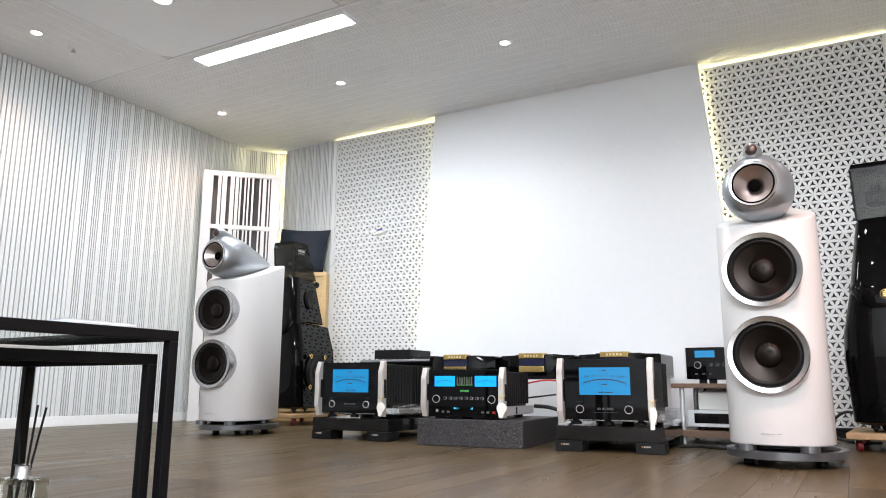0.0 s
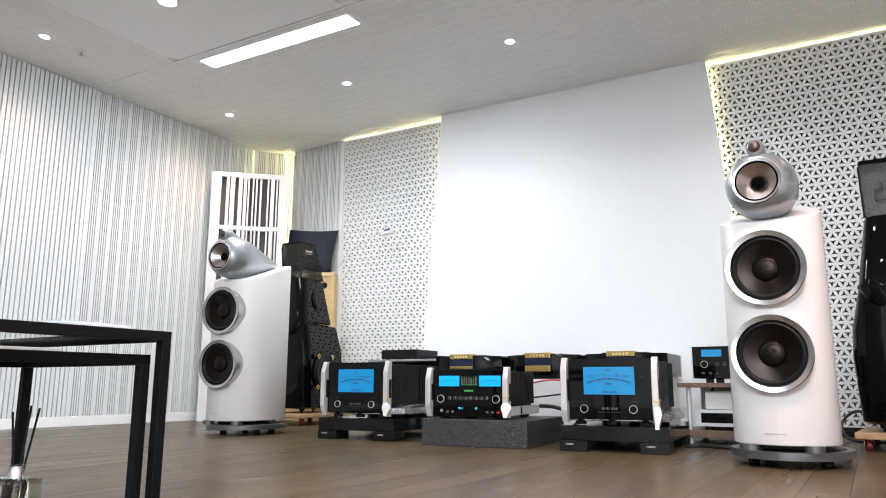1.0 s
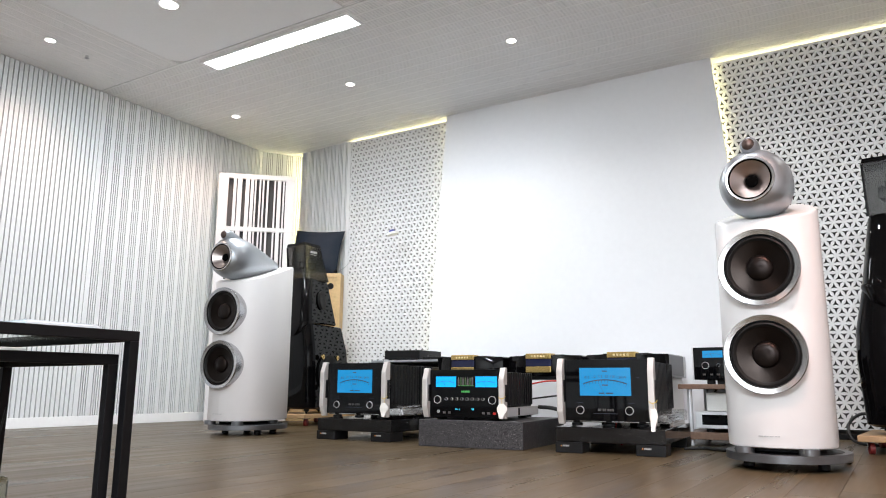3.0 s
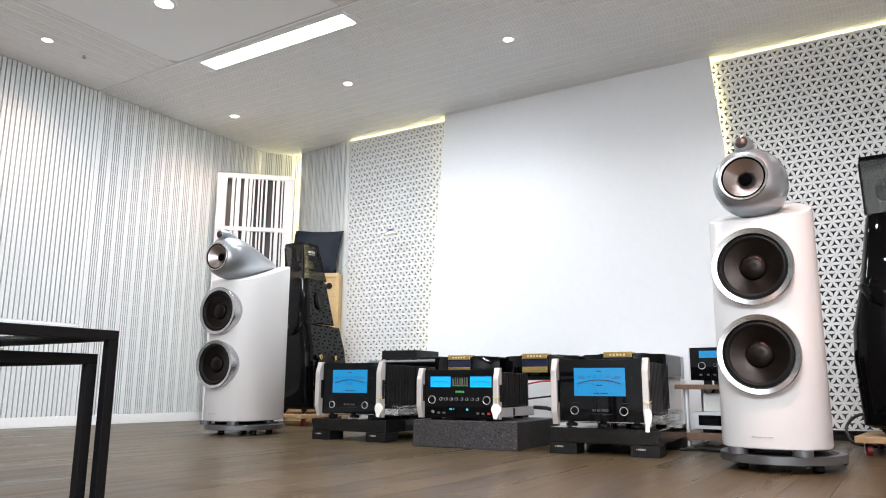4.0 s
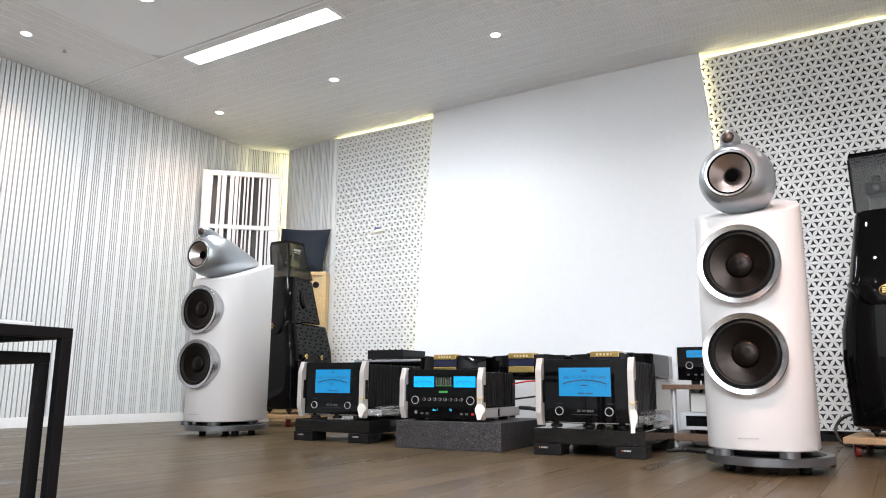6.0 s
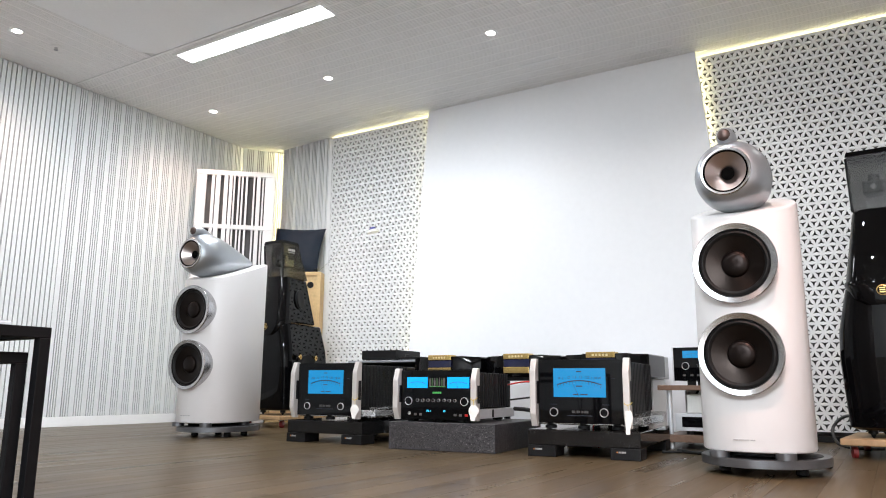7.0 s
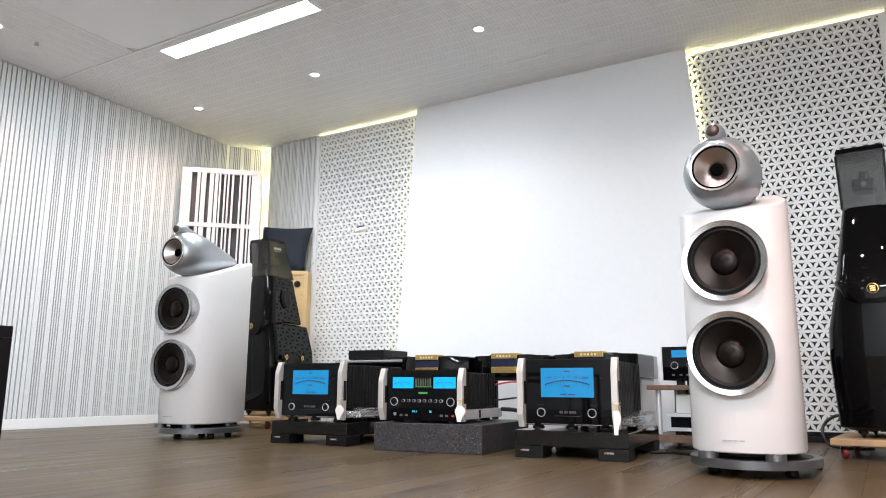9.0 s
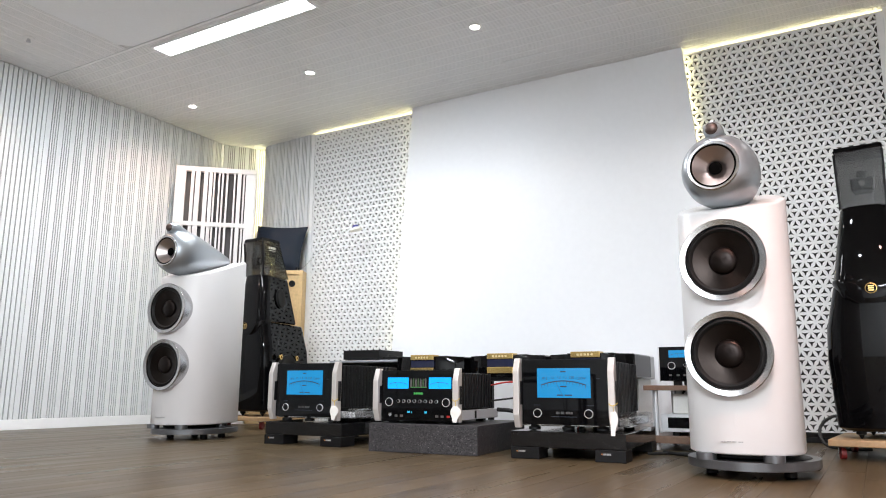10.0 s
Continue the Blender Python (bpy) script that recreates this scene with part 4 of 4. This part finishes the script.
# ---- rear row of gold-crested amplifiers, on a low bench ----
def crest_amp(m, label, body_w=0.44):
    """Black amplifier with a bowed front and a gold crest over a dark blue window; origin at its foot, middle of the front."""
    a = thing("crested_amplifier", m, label, "amplifier", "gold-crested rear amplifiers")
    w = body_w / 2
    n = 14

    def bow(z, s):
        pts = [Vector((w * s * (2 * k / n - 1), 0.075 * (2 * k / n - 1) ** 2, z)) for k in range(n + 1)]
        return pts + [Vector((w * s, 0.36, z)), Vector((-w * s, 0.36, z))]
    part("body", loft([bow(0.0, 0.98), bow(0.004, 1.0), bow(0.106, 1.0), bow(0.112, 0.97)]), PIANO, a, "glossy black bowed body", True)
    part("top_plate", prism([(-w * 0.55, 0.06), (w * 0.55, 0.06), (w * 0.55, 0.34), (-w * 0.55, 0.34)], 0.112, 0.118, bevel=0.003), BLACK_MATTE, a)
    c = part("crest", boxed(-0.075, 0.075, -0.012, 0.05, 0.092, 0.122, 0.003), GOLD, a, "gold crest plate")
    bm = bmesh.new()
    for k in range(5):
        box(bm, -0.042 + 0.018 * k, -0.032 + 0.018 * k, -0.0135, -0.012, 0.102, 0.112)
    part("crest_bars", bm, material("pale_brass_print", (0.85, 0.72, 0.42), 0.4, 0.6), c)
    part("window", boxed(-0.075, 0.075, -0.008, 0.03, 0.052, 0.092, 0.002), NAVY_GLASS, a, "dark blue window")
    part("lower_plate", boxed(-0.075, 0.075, -0.012, 0.03, 0.018, 0.052, 0.003), GOLD, a, "gold lower plate")
    return a


bench = thing("equipment_bench", pose(0, 0, 0), "low black bench under the rear amplifiers", "bench")
part("bench_top", boxed(-2.13, -0.78, 4.36, 4.72, 0.330, 0.349, 0.003), BLACK_MATTE, bench)
for x in (-2.10, -1.62, -0.94):
    for y in (4.39, 4.69):
        part("leg", boxed(x - 0.015, x + 0.015, y - 0.015, y + 0.015, 0, 0.330, 0.002), BLACK_MATTE, bench)
BIG = Matrix.Scale(1.07, 4)
crest_amp(pose(-1.898, 4.35, 0.349) @ BIG, "glossy black amplifier with a gold crest, behind the front row")
crest_amp(pose(-1.387, 4.35, 0.349) @ BIG, "glossy black amplifier with gold crest and dark blue window")
crest_amp(pose(-0.892, 4.35, 0.349) @ BIG, "glossy black amplifier with a gold crest, behind a power amplifier")
box_s = thing("silver_component", pose(-0.92, 4.80, 0), "silver-sided audio component behind the amplifiers", "audio component")
part("case", boxed(-0.22, 0.19, 0, 0.30, 0.345, 0.478, 0.004), material("pale_grey_case", (0.42, 0.43, 0.45), 0.4), box_s)
part("stand_block", boxed(-0.20, 0.17, 0.01, 0.28, 0, 0.345, 0.004), PAINT, box_s)

# black shelf unit with flat components, behind the left amplifier
shelf = thing("low_audio_shelf", pose(-2.73, 4.50, 0), "low black audio shelf with a grey glossy top", "audio shelf")
part("shelf_top", boxed(0, 0.585, 0, 0.45, 0.446, 0.462, 0.003), HEAD_GREY, shelf, "grey glossy top board")
part("shelf_side", boxed(0, 0.02, 0.01, 0.44, 0, 0.446), BLACK_MATTE, shelf)
part("shelf_side", boxed(0.565, 0.585, 0.01, 0.44, 0, 0.446), BLACK_MATTE, shelf)
part("shelf_floor", boxed(0.02, 0.565, 0.01, 0.44, 0.05, 0.07), BLACK_MATTE, shelf)
part("shelf_back", boxed(0.02, 0.565, 0.42, 0.44, 0.07, 0.446), BLACK_MATTE, shelf)
cb = thing("black_component", pose(-2.63, 4.52, 0.462), "flat black audio component on the low shelf", "audio component")
part("case", boxed(0, 0.29, 0, 0.28, 0.006, 0.066, 0.004), BLACK_MATTE, cb)
for x in (0.03, 0.26):
    for y in (0.03, 0.25):
        part("foot", lathe([(0.014, 0), (0.014, 0.007)], 14, pose(x, y, 0)), RUBBER, cb)
cb2 = thing("black_component", pose(-2.32, 4.53, 0.462), "thin flat black audio box on the low shelf", "audio component")
part("case", boxed(0, 0.165, 0, 0.2, 0, 0.020, 0.003), BLACK_MATTE, cb2)
tube(smooth_path([(0.03, 0.02, 0.020), (0.05, 0.0, 0.035), (0.08, 0.01, 0.030), (0.10, 0.05, 0.02)]), 0.0025, "lead", CABLE, cb2)

# ---- rack with preamplifier and silver player ----
rack = thing("equipment_rack", pose(-0.58, 4.30, 0), "low equipment rack with brown veneer shelves", "rack")
part("shelf", boxed(0, 0.62, -0.02, 0.46, 0.282, 0.306, 0.003), SHELF_WOOD, rack, "brown veneer shelf")
part("shelf", boxed(0.01, 0.62, -0.02, 0.46, 0.034, 0.069, 0.003), SHELF_WOOD, rack, "brown veneer shelf")
for x in (0.045, 0.57):
    for y in (0.03, 0.41):
        part("post", lathe([(0.013, 0.0), (0.013, 0.282)], 16, pose(x, y, 0)), SILVER_FACE, rack, "pale metal post", True)
part("back_panel", boxed(0.03, 0.60, 0.44, 0.455, 0.069, 0.282), PAINT, rack, "pale back panel")
pre = thing("preamplifier", pose(-0.505, 4.30, 0.306), "black glass preamplifier with a small blue meter", "preamplifier")
part("front_glass", boxed(0.006, 0.439, 0, 0.012, 0.022, 0.185, 0.002), BLACK_GLASS, pre, "black glass front")
part("side_trim", boxed(0, 0.006, -0.004, 0.014, 0.020, 0.187, 0.001), SILVER_FACE, pre, "silver edge trim")
part("side_trim", boxed(0.439, 0.445, -0.004, 0.014, 0.020, 0.187, 0.001), SILVER_FACE, pre, "silver edge trim")
part("body", boxed(0.01, 0.435, 0.012, 0.36, 0.022, 0.180, 0.003), BLACK_MATTE, pre)
meter(pre, 0.052, 0.150, 0.133, 0.168, METER_BLUE, False).matrix_basis = pose(0, -0.0005, 0)
for kx, kz, kr in ((0.064, 0.094, 0.021), (0.128, 0.096, 0.0095), (0.162, 0.096, 0.0095), (0.196, 0.096, 0.0095), (0.230, 0.096, 0.0095), (0.38, 0.094, 0.021)):
    knob(pre, kx, kz, kr * 0.86)
for bx in (0.056, 0.092, 0.124):
    part("button", boxed(bx - 0.007, bx + 0.007, -0.004, 0.0, 0.044, 0.053, 0.001), SLOT_DARK, pre)
for fx in (0.08, 0.13, 0.36):
    part("foot", boxed(fx - 0.017, fx + 0.017, 0.02, 0.06, 0, 0.022, 0.002), RUBBER, pre)
cd = thing("silver_player", pose(-0.505, 4.31, 0.069), "silver disc player with a dark display, on the rack", "disc player")
part("body", boxed(0, 0.43, 0.006, 0.34, 0.020, 0.100, 0.003), SILVER_FACE, cd)
part("front_plate", boxed(-0.002, 0.432, 0, 0.007, 0.018, 0.102, 0.002), SILVER_FACE, cd, "silver front plate")
part("display", boxed(0.03, 0.30, -0.002, 0.001, 0.036, 0.086, 0.001), BLACK_GLASS, cd, "black display strip")
for fx in (0.06, 0.37):
    part("foot", lathe([(0.02, 0.0), (0.02, 0.02)], 18, pose(fx, 0.04, 0)), RUBBER, cd)
bxw = thing("white_carton", pose(-0.46, 4.36, 0.169), "plain white carton on the silver player", "carton")
part("carton_body", boxed(0, 0.36, 0, 0.24, 0.002, 0.095, 0.004), PAPER, bxw)

# ---- corner diffuser panel ----
dp = thing("acoustic_diffuser", pose(-4.376, 4.482, 0, 0, 0, 43), "tall white diffuser panel with dark slots of many widths", "acoustic panel")
DW, DT = 0.620, 0.09
SLOTS = [(0.111, 0.178), (0.219, 0.233), (0.293, 0.341), (0.393, 0.408), (0.450, 0.464), (0.485, 0.526), (0.548, 0.570), (0.593, 0.626), (0.652, 0.726), (0.748, 0.772), (0.822, 0.845), (0.866, 0.882)]
edges = [0.0]
for a, b in SLOTS:
    edges += [a, b]
edges.append(1.0)
for k in range(0, len(edges), 2):
    part("bar", boxed(edges[k] * DW, edges[k + 1] * DW, 0, 0.03, 0.12, 2.035, 0.001), WHITE_GLOSS, dp)
for z0, z1 in ((0, 0.12), (1.06, 1.09), (1.575, 1.61), (2.035, 2.075)):
    part("rail", boxed(-0.004, DW + 0.004, -0.002, 0.034, z0, z1, 0.001), WHITE_GLOSS, dp)
part("slot_backing", boxed(0.01, DW - 0.01, 0.045, 0.06, 0.02, 2.06), SLOT_DARK, dp, "dark grey backing")
part("side_board", boxed(-0.012, 0.0, 0.0, DT, 0, 2.078, 0.002), WHITE_GLOSS, dp)
part("side_board", boxed(DW, DW + 0.012, 0.0, DT, 0, 2.078, 0.002), WHITE_GLOSS, dp)

# ---- wooden speaker box with cushion, clip lamp ----
wb = thing("pine_speaker_box", pose(-3.949, 4.959, 0, 0, 0, 27), "pale pine open speaker box with a round dark hole", "speaker box")
part("case", boxed(0, 0.42, 0.012, 0.13, 0, 1.232, 0.004), PINE, wb)
for a in ((0, 0.03, 0, 1.232), (0.39, 0.42, 0, 1.232), (0.03, 0.39, 1.20, 1.232), (0.03, 0.39, 0, 0.03)):
    part("face_frame", boxed(a[0], a[1], 0, 0.012, a[2], a[3], 0.001), PINE, wb)
part("driver_hole", lathe([(0.027, 0.0), (0.027, 0.006), (0.021, 0.006), (0.019, 0.002)], 28, pose(0.332, 0.012, 1.122, 90, 0, 0)), RUBBER, wb, "dark round hole", True)
cu = thing("navy_cushion", pose(-3.845, 5.085, 1.236, -12, 4, 15), "dark navy square cushion leaning on the wall", "cushion")
rings = []
n = 14
bm = bmesh.new()
grid = {}
for sgn in (-1, 1):
    for i in range(n + 1):
        for j in range(n + 1):
            u, v = 2 * i / n - 1, 2 * j / n - 1
            pinch = 1 - 0.07 * (1 - abs(u) ** 2) * abs(v) ** 3
            pinch2 = 1 - 0.07 * (1 - abs(v) ** 2) * abs(u) ** 3
            th = 0.065 * (max(0.0, (1 - u ** 4) * (1 - v ** 4))) ** 0.6
            edge = i in (0, n) or j in (0, n)
            if edge and sgn == 1:
                grid[sgn, i, j] = grid[-1, i, j]
            else:
                grid[sgn, i, j] = bm.verts.new((0.238 * u * pinch2, sgn * th, 0.205 + 0.205 * v * pinch))
for sgn in (-1, 1):
    for i in range(n):
        for j in range(n):
            bm.faces.new([grid[sgn, a, b] for a, b in ((i, j), (i + 1, j), (i + 1, j + 1), (i, j + 1))])
part("cushion_cover", bm, NAVY, cu, "", True)
cl = thing("clip_lamp", pose(-3.62, 5.17, 1.232), "thin-armed clip lamp with small blue and white shade", "lamp")
tube(smooth_path([(0.0, -0.02, 0.0), (0.10, -0.03, 0.05), (0.28, -0.05, 0.18), (0.49, -0.06, 0.27), (0.56, -0.06, 0.29)]), 0.0018, "arm", CLEAR, cl, "thin pale arm")
tube(smooth_path([(0.03, -0.02, 0.0), (0.13, -0.035, 0.06), (0.31, -0.05, 0.16), (0.53, -0.06, 0.285)]), 0.0014, "lead", CABLE_W, cl)
part("shade", lathe([(0.052, 0.0), (0.049, 0.008), (0.036, 0.022), (0.026, 0.026)], 32, pose(0.615, -0.06, 0.268, 8, -12, 0)), PAPER, cl, "white shade rim", True)
part("shade_top", lathe([(0.030, 0.024), (0.026, 0.034), (0.014, 0.042), (0.001, 0.044)], 28, pose(0.615, -0.06, 0.268, 8, -12, 0)), BLUE_P, cl, "blue shade top", True)
part("clamp", boxed(-0.03, 0.0, -0.04, -0.01, -0.001, 0.03, 0.003), BLACK_MATTE, cl)


# ---- nest of black steel tables ----
def steel_table(m, w, d, h, label):
    """Square-tube table; origin at its far right corner on the floor, reaching to -x and -y."""
    tb = thing("side_table", m, label, "table", "nest of steel side tables")
    s = 0.022
    part("rail", boxed(-s, 0, -d, 0, h - s, h, 0.0015), BLACK_STEEL, tb)
    part("rail", boxed(-w, -w + s, -d, 0, h - s, h, 0.0015), BLACK_STEEL, tb)
    part("rail", boxed(-w + s, -s, -s, 0, h - s, h, 0.0015), BLACK_STEEL, tb)
    part("rail", boxed(-w + s, -s, -d, -d + s, h - s, h, 0.0015), BLACK_STEEL, tb)
    for x in (-s, -w):
        for y in (-s, -d):
            part("leg", boxed(x, x + s, y, y + s, 0.0, h - s, 0.0015), BLACK_STEEL, tb)
    g = part("glass_top", boxed(-w + s + 0.001, -s - 0.001, -d + s + 0.001, -s - 0.001, h - 0.010, h - 0.003, 0.001), CLEAR, tb, "clear glass top")
    return tb


TA = pose(-1.008, 1.425, 0, 0, 0, -1.5)
TB = pose(-1.042, 1.402, 0, 0, 0, -5.0)
steel_table(TA, 0.90, 0.62, 0.401, "black square-tube side table with a glass top")
steel_table(TB, 0.53, 0.53, 0.351, "lower black square-tube side table nested under another")
bk = thing("pale_folder", on(TA, -0.13, -0.20, 0.4015), "thin pale blue-grey folder lying on the glass table", "folder")
part("cover", boxed(-0.18, 0.02, 0.01, 0.175, 0.0, 0.014, 0.002), FOLDER, bk)
part("sheet", boxed(-0.175, 0.015, 0.015, 0.17, 0.014, 0.017), FOLDER, bk)
bk2 = thing("grey_magazine", on(TB, -0.12, -0.27, 0.3515), "grey magazine lying on the lower table", "magazine")
part("cover", boxed(-0.10, 0.07, -0.16, 0.10, 0.0, 0.008, 0.002), SILVER_FACE, bk2)
dif = thing("reed_diffuser", pose(-1.188, 1.221, 0, 0, 0, 12), "clear square glass reed diffuser with black sticks", "reed diffuser")
bt = part("bottle", boxed(-0.045, 0.045, -0.03, 0.03, 0.0, 0.105, 0.010, 3), CLEAR, dif, "clear glass bottle")
part("neck", lathe([(0.016, 0.105), (0.014, 0.110), (0.014, 0.128), (0.017, 0.130)], 20), ALU, dif, "silver neck", True)
part("oil", boxed(-0.039, 0.039, -0.024, 0.024, 0.006, 0.05, 0.006), glassy("pale_oil", (0.8, 0.85, 0.75)), bt)
for a, b, l in ((0.010, 0.01, 0.245), (0.022, 0.02, 0.240), (-0.026, 0.0, 0.232)):
    tube([(0, 0, 0.02), (a * 0.5, b * 0.5, 0.14), (a, b, l)], 0.0022, "reed", RUBBER, dif, "black reed")

# ---- cables ----
def cable(points, r, mat, label):
    c = thing("cable", pose(0, 0, 0), label, "cable", "loose cables")
    tube(smooth_path(points), r, "cord", mat, c)
    return c


cable([(-1.30, 4.02, 0.30), (-1.18, 4.0, 0.318), (-1.08, 4.0, 0.314), (-0.98, 4.0, 0.298), (-0.88, 4.02, 0.27), (-0.84, 4.08, 0.10), (-0.82, 4.08, 0.004)], 0.0042, RED_P, "red speaker cable behind the amplifiers")
cable([(-1.32, 4.0, 0.22), (-1.15, 3.98, 0.240), (-1.02, 3.98, 0.254), (-0.90, 4.0, 0.255), (-0.85, 4.05, 0.10), (-0.84, 4.04, 0.004)], 0.0045, CABLE, "black speaker cable behind the amplifiers")
cable([(-1.22, 3.97, 0.185), (-1.13, 3.95, 0.18), (-1.04, 3.92, 0.155), (-0.99, 3.94, 0.10), (-0.97, 4.0, 0.009)], 0.010, CABLE, "thick black mains cable behind the plinth")
cable([(-0.45, 4.10, 0.008), (-0.30, 4.02, 0.008), (-0.10, 4.05, 0.008), (0.05, 3.95, 0.008), (0.16, 3.80, 0.008), (0.20, 3.72, 0.010), (0.14, 3.66, 0.03)], 0.008, CABLE, "black cable lying on the floor")
cable([(-0.50, 4.02, 0.006), (-0.36, 4.12, 0.006), (-0.20, 4.10, 0.006), (-0.05, 4.16, 0.006)], 0.006, CABLE, "thin black cable lying on the floor")
cable([(0.34, 4.86, 0.10), (0.22, 4.90, 0.16), (0.14, 4.92, 0.10), (0.16, 4.88, 0.02), (0.26, 4.80, 0.007), (0.36, 4.84, 0.007)], 0.008, CABLE, "looped black cable behind a black speaker")
cable([(-0.47, 4.72, 0.30), (-0.50, 4.70, 0.22), (-0.48, 4.71, 0.12), (-0.50, 4.70, 0.02)], 0.006, CABLE, "black cable hanging behind the rack")

# ---- left wall slats ----
SPLIT = 3.455
s = SPLIT - 0.0295 - 46 * 0.033
while s < SPLIT - 0.024:
    part("slat", boxed(XL - 0.012, XL, s, s + 0.0245, 0.062, CEIL - 0.002), SLAT, wall_left)
    s += 0.033
for a, b in rhythm(5.095 - SPLIT):
    part("slat", boxed(XL - 0.012, XL, SPLIT + a, SPLIT + b, 0.069, CEIL - 0.002), SLAT, wall_left)
bm = bmesh.new()
s = SPLIT - 0.0295 - 47 * 0.033
while s > YB:
    box(bm, XL - 0.012, XL, s, s + 0.0245, 0.062, CEIL - 0.002)
    s -= 0.033
tagged(part("slats", bm, SLAT, wall_left), kind="stuff")

# ---- floor planks ----
rnd = random.Random(11)
PW = 0.125
shared = {}
rest = bmesh.new()
count = 0
x = XL + 0.001
while x < XR:
    y = YB - rnd.random() * 1.2
    while y < YF:
        ln = rnd.choice((0.9, 1.2, 1.5))
        if -4.6 < x < 0.7 and y > 0.6 and count < 300:
            if ln not in shared:
                b2 = boxed(0, PW - 0.0006, 0, ln - 0.0006, -0.0055, 0.0, 0.0006, 1)
                me = bpy.data.meshes.new("plank")
                b2.to_mesh(me)
                b2.free()
                me.materials.append(WOOD_FLOOR)
                shared[ln] = me
            ob = new("plank", shared[ln])
            ob.location = (x, y, 0)
            ob.parent = floor_ob
            count += 1
        else:
            box(rest, x, x + PW - 0.0006, y, y + ln - 0.0006, -0.0055, 0.0)
        y += ln
    x += PW
tagged(part("planks", rest, WOOD_FLOOR, floor_ob), kind="stuff")
